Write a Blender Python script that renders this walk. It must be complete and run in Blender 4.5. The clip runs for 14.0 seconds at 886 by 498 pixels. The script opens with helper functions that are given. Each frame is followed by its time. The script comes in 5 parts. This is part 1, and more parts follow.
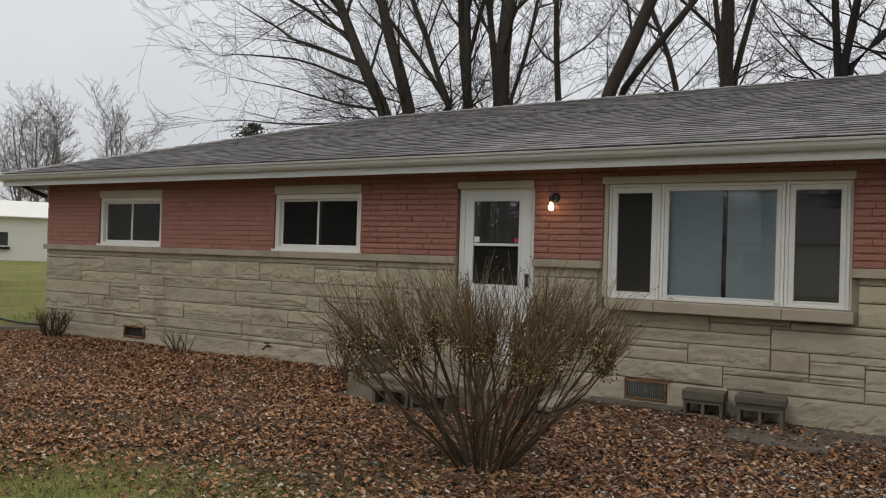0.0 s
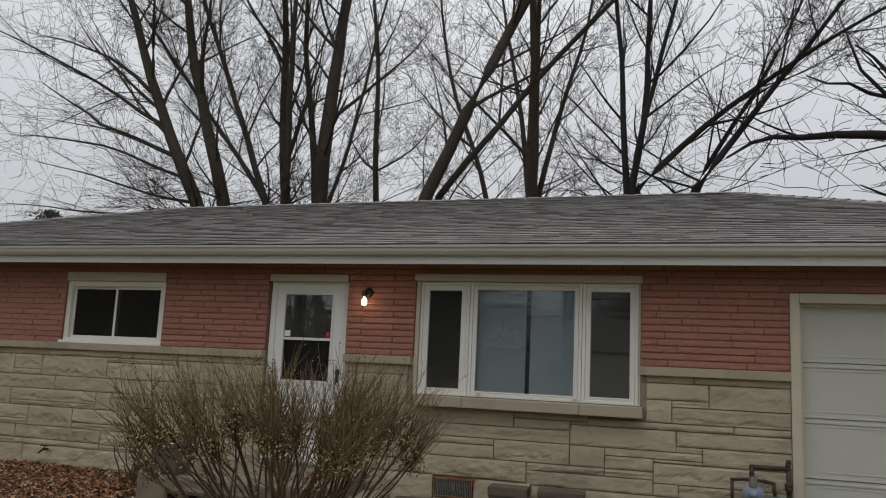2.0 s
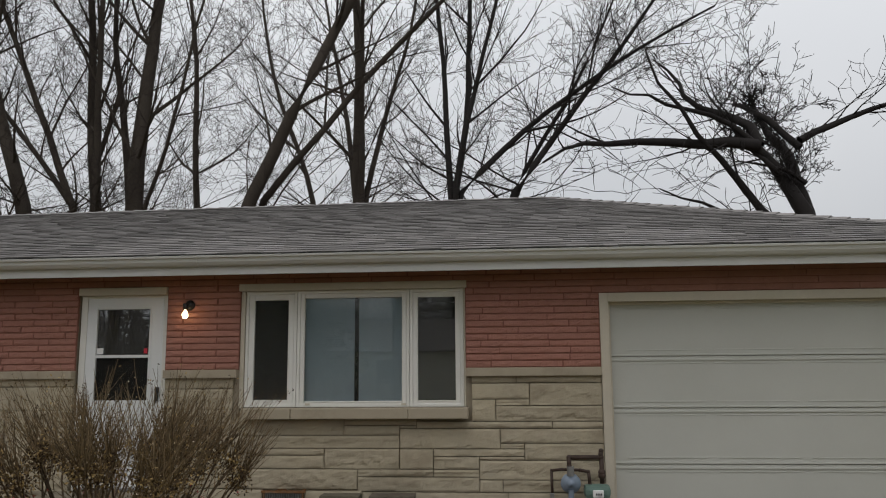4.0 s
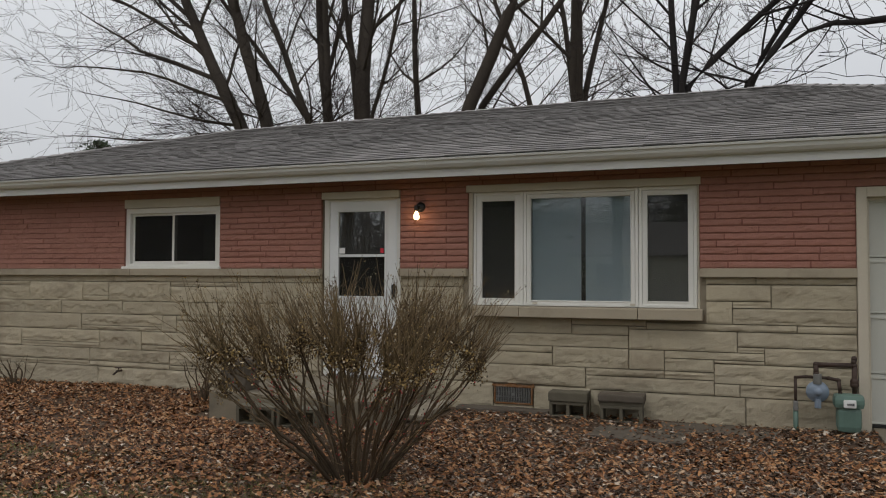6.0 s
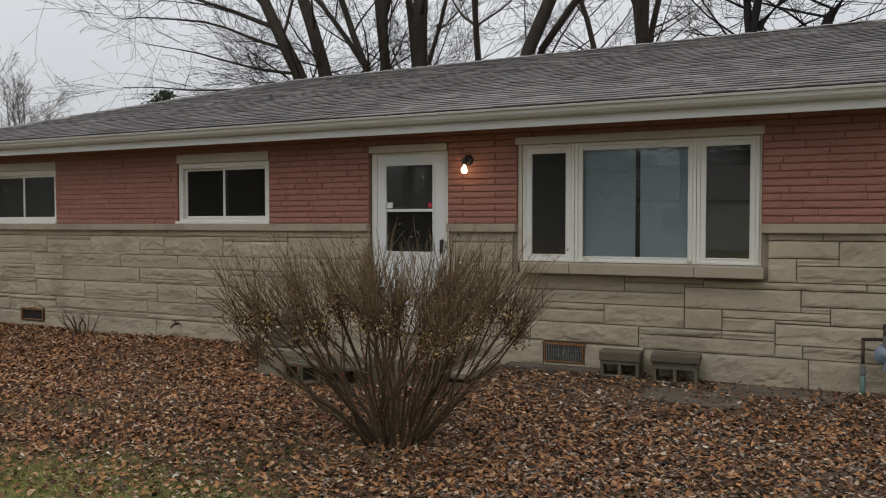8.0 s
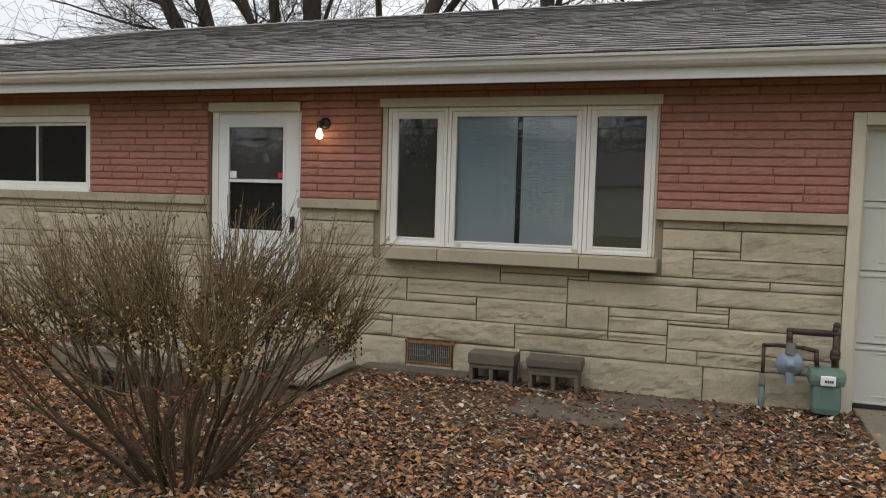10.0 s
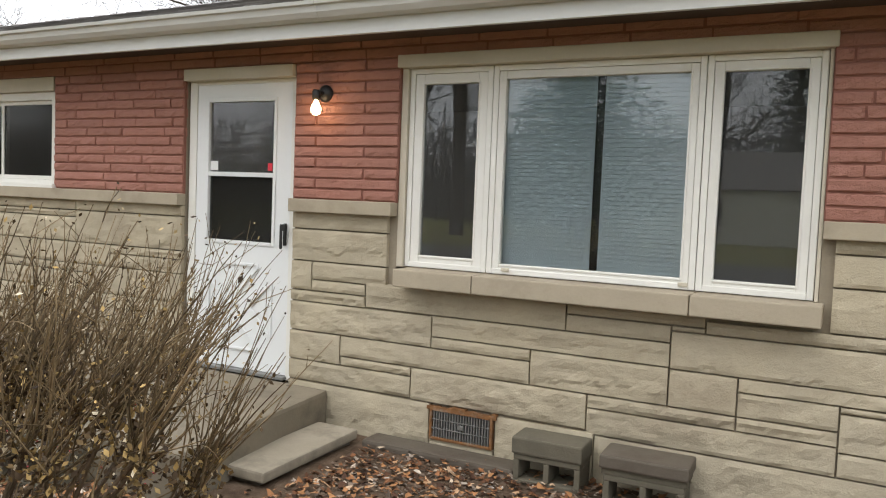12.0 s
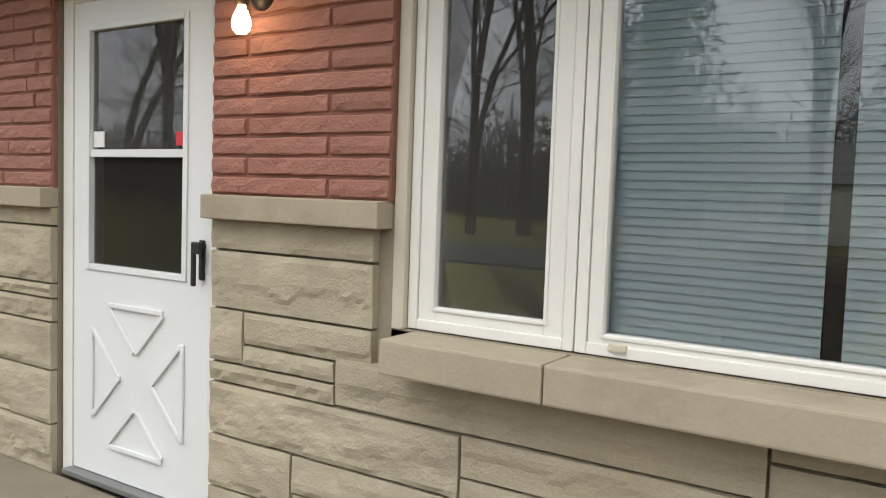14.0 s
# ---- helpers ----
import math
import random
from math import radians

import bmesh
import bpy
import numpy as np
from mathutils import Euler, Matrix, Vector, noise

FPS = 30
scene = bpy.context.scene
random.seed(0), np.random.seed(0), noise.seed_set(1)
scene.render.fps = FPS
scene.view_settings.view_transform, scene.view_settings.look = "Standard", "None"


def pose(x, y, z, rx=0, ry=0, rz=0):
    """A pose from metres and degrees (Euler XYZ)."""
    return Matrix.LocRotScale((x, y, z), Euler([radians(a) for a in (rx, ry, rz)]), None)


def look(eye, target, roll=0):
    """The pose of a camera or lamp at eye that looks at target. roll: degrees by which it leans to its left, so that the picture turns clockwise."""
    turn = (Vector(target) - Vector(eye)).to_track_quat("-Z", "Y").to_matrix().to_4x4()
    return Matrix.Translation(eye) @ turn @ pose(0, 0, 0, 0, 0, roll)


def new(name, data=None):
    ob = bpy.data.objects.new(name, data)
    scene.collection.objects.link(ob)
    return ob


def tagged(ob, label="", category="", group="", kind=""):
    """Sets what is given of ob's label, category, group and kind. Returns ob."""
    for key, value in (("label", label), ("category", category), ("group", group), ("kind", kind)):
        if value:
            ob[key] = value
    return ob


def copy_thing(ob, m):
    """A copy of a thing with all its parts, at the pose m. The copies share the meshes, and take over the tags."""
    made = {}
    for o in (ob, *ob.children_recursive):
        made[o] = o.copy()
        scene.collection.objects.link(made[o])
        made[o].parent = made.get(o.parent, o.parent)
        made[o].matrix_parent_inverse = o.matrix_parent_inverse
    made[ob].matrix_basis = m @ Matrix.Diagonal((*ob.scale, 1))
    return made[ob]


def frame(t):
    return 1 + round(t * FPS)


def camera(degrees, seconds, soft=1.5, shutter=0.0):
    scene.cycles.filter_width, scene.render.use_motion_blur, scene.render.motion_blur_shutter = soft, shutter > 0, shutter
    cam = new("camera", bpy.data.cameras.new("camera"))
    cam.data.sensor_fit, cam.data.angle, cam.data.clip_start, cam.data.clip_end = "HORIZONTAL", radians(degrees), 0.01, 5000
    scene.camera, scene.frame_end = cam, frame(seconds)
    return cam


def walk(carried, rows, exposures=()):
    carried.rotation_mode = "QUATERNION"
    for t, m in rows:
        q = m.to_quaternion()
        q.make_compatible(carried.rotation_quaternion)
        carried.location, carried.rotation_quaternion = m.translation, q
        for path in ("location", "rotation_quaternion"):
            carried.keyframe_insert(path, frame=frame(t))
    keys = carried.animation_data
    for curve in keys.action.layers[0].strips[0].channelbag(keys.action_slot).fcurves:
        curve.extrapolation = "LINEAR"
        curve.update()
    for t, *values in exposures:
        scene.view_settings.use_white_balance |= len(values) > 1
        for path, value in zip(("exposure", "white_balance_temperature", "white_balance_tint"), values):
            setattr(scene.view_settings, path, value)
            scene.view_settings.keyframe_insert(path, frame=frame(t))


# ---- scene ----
cam = camera(58.6, 14.0, soft=1.1)
PATH = [
    (0, (0.022, 0.491, 1.528), (-0.996, 2.212, 1.542), 1.7),
    (0.5, (0.031, 0.518, 1.512), (-0.95, 2.261, 1.54), 2.1),
    (1, (0.025, 0.515, 1.462), (-0.846, 2.31, 1.599), 2.6),
    (1.5, (-0.017, 0.504, 1.436), (-0.757, 2.345, 1.686), 2.8),
    (2, (0.038, 0.529, 1.418), (-0.559, 2.415, 1.713), 2.6),
    (2.5, (0.069, 0.535, 1.451), (-0.37, 2.462, 1.761), 1.9),
    (2.7, (0.088, 0.53, 1.443), (-0.262, 2.472, 1.769), 1.5),
    (4.8, (-0.008, 0.487, 1.49), (-0.172, 2.463, 1.754), -0.6),
    (5, (-0.043, 0.488, 1.484), (-0.339, 2.451, 1.723), -0.3),
    (5.5, (-0.075, 0.504, 1.455), (-0.625, 2.423, 1.572), -0.3),
    (6, (-0.047, 0.559, 1.424), (-0.754, 2.429, 1.494), 0.2),
    (6.5, (0.079, 0.705, 1.441), (-0.666, 2.56, 1.497), 0.2),
    (7, (0.071, 0.719, 1.5), (-0.701, 2.564, 1.515), 0.1),
    (7.2, (0.087, 0.74, 1.51), (-0.715, 2.573, 1.506), 0.1),
    (9.3, (-0.057, 1.437, 1.578), (-0.933, 3.23, 1.453), -0.3),
    (9.5, (-0.023, 1.645, 1.568), (-0.893, 3.442, 1.444), -0.0),
    (10, (-0.002, 2.145, 1.511), (-0.645, 4.035, 1.393), 1.7),
    (10.5, (-0.057, 2.687, 1.519), (-0.627, 4.602, 1.42), 0.6),
    (11, (-0.085, 3.256, 1.507), (-0.698, 5.156, 1.389), 1.1),
    (11.5, (-0.166, 3.843, 1.505), (-0.806, 5.734, 1.397), 2.6),
    (12, (-0.284, 4.414, 1.537), (-1.208, 6.183, 1.414), 2.3),
    (12.5, (-0.473, 5.012, 1.55), (-1.493, 6.727, 1.411), 1.5),
    (13, (-0.646, 5.626, 1.511), (-1.637, 7.357, 1.359), 1.1),
    (13.5, (-0.95, 6.151, 1.528), (-1.975, 7.859, 1.346), 2.3),
    (14, (-1.356, 6.628, 1.535), (-2.429, 8.311, 1.4), 2.0),
]
walk(cam, [(t, look(eye, target, roll)) for t, eye, target, roll in PATH], [(0.0, -0.1), (1.0, -0.16), (2.5, -0.36), (5.0, -0.22), (6.5, -0.18), (7.2, -0.15), (9.3, -0.02), (10.0, 0.33), (10.5, 0.5), (11.0, 0.66), (12.0, 0.98), (12.5, 0.8), (13.2, 0.95), (14.0, 1.02)])

# ---- world and sun: flat overcast winter sky ----
world = bpy.data.worlds.new("overcast")
scene.world = world
world.use_nodes = True
wn, wl = world.node_tree.nodes, world.node_tree.links
sky = wn.new("ShaderNodeTexSky")
sky.sky_type = "NISHITA"
sky.sun_disc = False
sky.sun_elevation, sky.sun_rotation = radians(60), radians(200)
sky.dust_density, sky.air_density = 4.0, 1.0
cloud = wn.new("ShaderNodeTexNoise")
cloud.inputs["Scale"].default_value, cloud.inputs["Detail"].default_value = 2.2, 4
ramp = wn.new("ShaderNodeValToRGB")
ramp.color_ramp.elements[0].position, ramp.color_ramp.elements[0].color = 0.3, (7.2, 7.4, 7.75, 1)
ramp.color_ramp.elements[1].position, ramp.color_ramp.elements[1].color = 0.72, (8.4, 8.55, 8.8, 1)
mixw = wn.new("ShaderNodeMix")
mixw.data_type = "RGBA"
mixw.inputs["Factor"].default_value = 0.93
tcw, sepw = wn.new("ShaderNodeTexCoord"), wn.new("ShaderNodeSeparateXYZ")
wl.new(tcw.outputs["Generated"], sepw.inputs[0])
zen = wn.new("ShaderNodeMapRange")
zen.inputs["From Min"].default_value, zen.inputs["From Max"].default_value = 0.0, 1.0
zen.inputs["To Min"].default_value, zen.inputs["To Max"].default_value = 0.78, 1.85
wl.new(sepw.outputs["Z"], zen.inputs["Value"])
scl = wn.new("ShaderNodeVectorMath")
scl.operation = "SCALE"
wl.new(zen.outputs[0], scl.inputs["Scale"])
wl.new(cloud.outputs["Fac"], ramp.inputs["Fac"])
wl.new(sky.outputs["Color"], mixw.inputs["A"])
wl.new(ramp.outputs["Color"], scl.inputs[0])
wl.new(scl.outputs[0], mixw.inputs["B"])
wl.new(mixw.outputs["Result"], wn["Background"].inputs["Color"])
wn["Background"].inputs["Strength"].default_value = 0.1
sun = new("sun", bpy.data.lights.new("sun", "SUN"))
sun.data.energy, sun.data.angle, sun.data.color = 0.5, radians(40), (1.0, 0.97, 0.93)
sun.matrix_world = look((-6, -8, 30), (0, 8, 0))


# ---- materials ----
def mat(name, base, rough=0.7, vary=0.12, scale=6.0, bump=0.15, fine=60.0, metal=0.0, tint=None, tint_amt=0.5,
        island=0.0, rand=0.0, spec=0.4, stretch=(1, 1, 1), stain=None, stain_scale=1.2, mid=0.0, depth=0.01):
    """Two scales of colour change plus relief; island and rand shift the value piece by piece; stain lays a second colour in patches."""
    m = bpy.data.materials.new(name)
    m.use_nodes = True
    n, l = m.node_tree.nodes, m.node_tree.links
    b = n["Principled BSDF"]
    b.inputs["Metallic"].default_value = metal
    b.inputs["Specular IOR Level"].default_value = spec
    tc = n.new("ShaderNodeTexCoord")
    mp = n.new("ShaderNodeMapping")
    mp.inputs["Scale"].default_value = stretch
    geo = n.new("ShaderNodeNewGeometry")
    l.new(geo.outputs["Position"], mp.inputs["Vector"])

    def noise_at(sc, detail=6):
        t = n.new("ShaderNodeTexNoise")
        t.inputs["Scale"].default_value, t.inputs["Detail"].default_value = sc, detail
        t.inputs["Roughness"].default_value = 0.62
        l.new(mp.outputs["Vector"], t.inputs["Vector"])
        return t.outputs["Fac"]

    def mathn(op, a, bb):
        k = n.new("ShaderNodeMath")
        k.operation = op
        for i, v in enumerate((a, bb)):
            if isinstance(v, (int, float)):
                k.inputs[i].default_value = v
            else:
                l.new(v, k.inputs[i])
        return k.outputs[0]

    big, small = noise_at(scale), noise_at(fine, 4)
    val = mathn("ADD", mathn("MULTIPLY", mathn("SUBTRACT", big, 0.5), vary * 2.2), mathn("MULTIPLY", mathn("SUBTRACT", small, 0.5), vary * 1.6))
    if island:
        val = mathn("ADD", val, mathn("MULTIPLY", mathn("SUBTRACT", geo.outputs["Random Per Island"], 0.5), island))
    if rand:
        oi = n.new("ShaderNodeObjectInfo")
        val = mathn("ADD", val, mathn("MULTIPLY", mathn("SUBTRACT", oi.outputs["Random"], 0.5), rand))
    val = mathn("ADD", val, 1.0)
    col = n.new("ShaderNodeMix")
    col.data_type = "RGBA"
    col.inputs["A"].default_value = (*base, 1)
    col.inputs["B"].default_value = (*(tint or base), 1)
    l.new(mathn("MULTIPLY", noise_at(scale * 0.45), tint_amt), col.inputs["Factor"])
    out = col.outputs["Result"]
    if stain:
        st = n.new("ShaderNodeMix")
        st.data_type = "RGBA"
        st.inputs["B"].default_value = (*stain, 1)
        rp = n.new("ShaderNodeValToRGB")
        rp.color_ramp.elements[0].position, rp.color_ramp.elements[1].position = 0.52, 0.75
        l.new(noise_at(stain_scale, 8), rp.inputs["Fac"])
        l.new(out, st.inputs["A"])
        l.new(rp.outputs["Color"], st.inputs["Factor"])
        out = st.outputs["Result"]
    vm = n.new("ShaderNodeVectorMath")
    vm.operation = "SCALE"
    l.new(out, vm.inputs[0])
    l.new(val, vm.inputs["Scale"])
    l.new(vm.outputs[0], b.inputs["Base Color"])
    l.new(mathn("ADD", mathn("MULTIPLY", mathn("SUBTRACT", small, 0.5), 0.25), rough), b.inputs["Roughness"])
    if bump:
        bp = n.new("ShaderNodeBump")
        bp.inputs["Strength"].default_value, bp.inputs["Distance"].default_value = bump, depth
        hgt = mathn("ADD", mathn("MULTIPLY", big, 0.6), mathn("MULTIPLY", small, 0.5))
        if mid:
            hgt = mathn("ADD", hgt, mathn("MULTIPLY", noise_at(22, 8), mid))
        l.new(hgt, bp.inputs["Height"])
        l.new(bp.outputs["Normal"], b.inputs["Normal"])
    return m


def leaf_mat(name, stops, rough=0.75):
    """Colour picked leaf by leaf from a ramp, with a mottled blade."""
    m = bpy.data.materials.new(name)
    m.use_nodes = True
    n, l = m.node_tree.nodes, m.node_tree.links
    geo, rp = n.new("ShaderNodeNewGeometry"), n.new("ShaderNodeValToRGB")
    while len(rp.color_ramp.elements) < len(stops):
        rp.color_ramp.elements.new(0.5)
    for e, (p, c) in zip(rp.color_ramp.elements, stops):
        e.position, e.color = p, (*c, 1)
    nz, vm = n.new("ShaderNodeTexNoise"), n.new("ShaderNodeVectorMath")
    nz.inputs["Scale"].default_value = 45
    ml = n.new("ShaderNodeMath")
    ml.operation = "ADD"
    ml.inputs[1].default_value = 0.5
    l.new(geo.outputs["Position"], nz.inputs["Vector"])
    l.new(nz.outputs["Fac"], ml.inputs[0])
    vm.operation = "SCALE"
    l.new(geo.outputs["Random Per Island"], rp.inputs["Fac"])
    l.new(rp.outputs["Color"], vm.inputs[0])
    l.new(ml.outputs[0], vm.inputs["Scale"])
    l.new(vm.outputs[0], n["Principled BSDF"].inputs["Base Color"])
    n["Principled BSDF"].inputs["Roughness"].default_value = rough
    n["Principled BSDF"].inputs["Specular IOR Level"].default_value = 0.3
    return m


M_STONE = mat("limestone", (0.46, 0.395, 0.275), 0.85, 0.15, 5.0, 0.8, 110, tint=(0.35, 0.31, 0.235), tint_amt=1.0, mid=0.5, depth=0.009, rand=0.16, island=0.1, spec=0.2,
              stain=(0.27, 0.225, 0.16), stain_scale=1.5)
M_MORTAR = mat("mortar", (0.27, 0.23, 0.17), 0.95, 0.15, 8, 0.3, 80, spec=0.1)
M_BAND = mat("cut limestone", (0.41, 0.35, 0.255), 0.85, 0.1, 4, 0.25, 70, tint=(0.33, 0.285, 0.215), tint_amt=1.0, spec=0.2, stain=(0.24, 0.2, 0.145), stain_scale=2.2)
M_BRICK = mat("painted red brick", (0.365, 0.18, 0.138), 0.72, 0.13, 9, 0.9, 120, mid=1.2, depth=0.012, tint=(0.32, 0.142, 0.105), tint_amt=1.0, rand=0.12, island=0.12, spec=0.3)
M_BRICKJOINT = mat("painted brick joint", (0.24, 0.108, 0.08), 0.85, 0.12, 9, 0.3, 90, spec=0.2)
M_PAINT = mat("white trim paint", (0.74, 0.73, 0.69), 0.5, 0.04, 4, 0.06, 40, tint=(0.66, 0.64, 0.57), tint_amt=0.8)
M_CREAM = mat("weathered cream trim", (0.56, 0.51, 0.41), 0.6, 0.08, 5, 0.1, 60, tint=(0.46, 0.41, 0.32), tint_amt=0.9)
M_DOOR = mat("white door paint", (0.7, 0.71, 0.7), 0.42, 0.03, 3, 0.04, 40)
# brown taken very dark so the colour itself holds the under-eave shade
M_SOFFIT = mat("shade-dark brown soffit", (0.07, 0.048, 0.036), 0.8, 0.12, 4, 0.1, 50)
M_GARAGE = mat("garage door paint", (0.5, 0.5, 0.455), 0.5, 0.05, 2, 0.08, 50, tint=(0.43, 0.43, 0.38), tint_amt=0.8)
M_GUTTER = mat("gutter enamel", (0.62, 0.62, 0.6), 0.45, 0.06, 3, 0.05, 40, tint=(0.5, 0.49, 0.46), tint_amt=0.9, stretch=(0.4, 1, 1))
M_SHINGLE = mat("grey asphalt shingle", (0.2, 0.189, 0.181), 0.95, 0.14, 2.0, 0.4, 120, tint=(0.16, 0.149, 0.141), tint_amt=1.0, island=0.5, rand=0.5, spec=0.15)
M_CONC = mat("old concrete", (0.25, 0.21, 0.15), 0.9, 0.16, 4, 0.4, 70, tint=(0.15, 0.132, 0.1), tint_amt=1.0, spec=0.2, stain=(0.11, 0.098, 0.075), stain_scale=2.5)
M_PALECONC = mat("pale sun-bleached concrete", (0.34, 0.3, 0.235), 0.9, 0.14, 5, 0.4, 70, tint=(0.22, 0.19, 0.14), tint_amt=1.0, spec=0.2, stain=(0.14, 0.12, 0.09), stain_scale=3.0)
M_WETCONC = mat("wet brown concrete", (0.08, 0.063, 0.045), 0.75, 0.2, 4, 0.4, 70, tint=(0.115, 0.098, 0.076), tint_amt=1.0, stain=(0.06, 0.042, 0.028), stain_scale=2.5)
M_BLOCK = mat("concrete block", (0.145, 0.125, 0.09), 0.95, 0.18, 7, 0.5, 90, tint=(0.09, 0.085, 0.065), tint_amt=1.0, spec=0.15)
# near-black that holds the dimness of unlit rooms in its colour
M_DARK = mat("interior shade", (0.05, 0.048, 0.045), 0.9, 0.1)
M_ROOM = mat("room wall", (0.2, 0.2, 0.19), 0.9, 0.08)
M_BLACK = mat("black metal", (0.02, 0.02, 0.02), 0.45, 0.1, 12, 0.1, 80)
M_IRON = mat("brown iron pipe", (0.028, 0.02, 0.016), 0.6, 0.25, 20, 0.3, 90, tint=(0.06, 0.032, 0.02), tint_amt=1.0)
M_RUST = mat("rust", (0.24, 0.11, 0.035), 0.9, 0.4, 25, 0.5, 90, stain=(0.26, 0.22, 0.17), stain_scale=14, tint=(0.1, 0.045, 0.02), tint_amt=1.0)
M_GALV = mat("galvanised metal", (0.25, 0.25, 0.24), 0.5, 0.12, 15, 0.1, 60, metal=0.6)
M_METER = mat("green meter paint", (0.11, 0.17, 0.135), 0.5, 0.12, 10, 0.1, 60, tint=(0.11, 0.18, 0.15), tint_amt=1.0)
M_REG = mat("blue grey regulator", (0.19, 0.235, 0.29), 0.45, 0.12, 12, 0.1, 60)
M_BARK = mat("grey brown bark", (0.075, 0.062, 0.05), 0.95, 0.25, 5, 0.6, 40, tint=(0.05, 0.042, 0.036), tint_amt=1.0, stretch=(1, 1, 0.25), spec=0.1)
# paler twig grey, with the haze of distance put into the colour
M_FARTWIG = mat("haze-paled far twig", (0.17, 0.15, 0.142), 0.9, 0.1, 4, 0, 30, spec=0.1)
M_TWIG = mat("bare twig", (0.045, 0.037, 0.033), 0.9, 0.1, 4, 0, 30, spec=0.1)
M_DARKBARK = mat("dark wet bark", (0.026, 0.023, 0.022), 0.9, 0.2, 5, 0.5, 40, stretch=(1, 1, 0.25), spec=0.15)
M_SHOOT = mat("shrub shoot", (0.185, 0.14, 0.075), 0.8, 0.15, 14, 0.1, 90, tint=(0.11, 0.068, 0.036), tint_amt=1.0, island=1.1, spec=0.25)
M_STEM = mat("shrub stem", (0.11, 0.078, 0.048), 0.85, 0.2, 14, 0.2, 90, tint=(0.06, 0.042, 0.027), tint_amt=1.0, island=0.8, spec=0.2)
M_BLADE = leaf_mat("grass blade", [(0.0, (0.08, 0.1, 0.025)), (0.5, (0.15, 0.16, 0.05)), (1.0, (0.26, 0.21, 0.09))])
M_CURTAIN = mat("grey white curtain", (0.8, 0.8, 0.77), 0.9, 0.05, 8, 0.1, 60)
M_SIDING = mat("cream metal siding", (0.72, 0.7, 0.62), 0.5, 0.04, 2, 0.05, 30)
M_BLIND = mat("blue grey blind slat", (0.6, 0.69, 0.745), 0.6, 0.05, 6, 0, 40)
M_LEAF = leaf_mat("fallen leaf", [(0.0, (0.028, 0.014, 0.008)), (0.25, (0.085, 0.037, 0.017)), (0.5, (0.235, 0.1, 0.041)), (0.8, (0.35, 0.172, 0.07)), (0.95, (0.42, 0.29, 0.18)), (1.0, (0.52, 0.44, 0.35))])
M_GRITLEAF = leaf_mat("pale broken leaf", [(0.0, (0.06, 0.04, 0.028)), (0.55, (0.17, 0.125, 0.09)), (0.9, (0.3, 0.25, 0.2)), (1.0, (0.45, 0.4, 0.35))])
M_BUSHLEAF = leaf_mat("dry shrub leaf", [(0.0, (0.025, 0.015, 0.008)), (0.45, (0.085, 0.052, 0.022)), (0.75, (0.22, 0.145, 0.05)), (0.92, (0.4, 0.27, 0.1)), (1.0, (0.6, 0.52, 0.38))])
M_BERRY = mat("red berry", (0.3, 0.03, 0.025), 0.4, 0.1)
M_RED = mat("red sticker", (0.6, 0.03, 0.05), 0.5, 0.03)
M_WHITE = mat("white label", (0.75, 0.75, 0.73), 0.6, 0.03)


def glass_mat(name, tint, rough=0.02, ior=1.5, veil=0.0):
    """A window pane: mirror-like gloss over a partly see-through tinted body."""
    m = bpy.data.materials.new(name)
    m.use_nodes = True
    n, l = m.node_tree.nodes, m.node_tree.links
    for x in list(n):
        if x.type == "BSDF_PRINCIPLED":
            n.remove(x)
    tr, gl, mx, fr = n.new("ShaderNodeBsdfTransparent"), n.new("ShaderNodeBsdfGlossy"), n.new("ShaderNodeMixShader"), n.new("ShaderNodeFresnel")
    tr.inputs["Color"].default_value = (*tint, 1)
    gl.inputs["Roughness"].default_value = rough
    fr.inputs["IOR"].default_value = ior
    l.new(fr.outputs[0], mx.inputs[0])
    l.new(tr.outputs[0], mx.inputs[1])
    l.new(gl.outputs[0], mx.inputs[2])
    out = mx
    if veil:
        df, out = n.new("ShaderNodeBsdfDiffuse"), n.new("ShaderNodeMixShader")
        df.inputs["Color"].default_value = (0.42, 0.41, 0.38, 1)
        out.inputs[0].default_value = veil
        l.new(mx.outputs[0], out.inputs[1])
        l.new(df.outputs[0], out.inputs[2])
    l.new(out.outputs[0], n["Material Output"].inputs["Surface"])
    return m


M_GLASS = glass_mat("window glass", (0.95, 0.97, 0.97), 0.012, 1.8)
M_SCREEN = glass_mat("screened casement glass", (0.7, 0.72, 0.72), 0.012, 1.85, veil=0.05)
M_DARKGLASS = glass_mat("screened dark glass", (0.5, 0.5, 0.48), 0.05, 1.18, veil=0.03)
# veil mixes in flat grey for pale reflection and curtain in the door glass
M_GLASS2 = glass_mat("storm door glass", (0.7, 0.72, 0.72), 0.012, 2.1, veil=0.05)
bulb_mat = bpy.data.materials.new("lit bulb")
bulb_mat.use_nodes = True
bulb_mat.node_tree.nodes["Principled BSDF"].inputs["Emission Color"].default_value = (1.0, 0.72, 0.4, 1)
bulb_mat.node_tree.nodes["Principled BSDF"].inputs["Emission Strength"].default_value = 6.0


# ---- builders ----
def box(bm, x0, y0, z0, x1, y1, z1, bev=0.0, m=None):
    c = Matrix.Translation(((x0 + x1) / 2, (y0 + y1) / 2, (z0 + z1) / 2)) @ Matrix.Diagonal((abs(x1 - x0), abs(y1 - y0), abs(z1 - z0), 1))
    r = bmesh.ops.create_cube(bm, size=1, matrix=(m @ c) if m else c)
    if bev:
        es = list({e for v in r["verts"] for e in v.link_edges})
        bmesh.ops.bevel(bm, geom=es, offset=bev, segments=2, affect="EDGES", profile=0.6)
    return bm


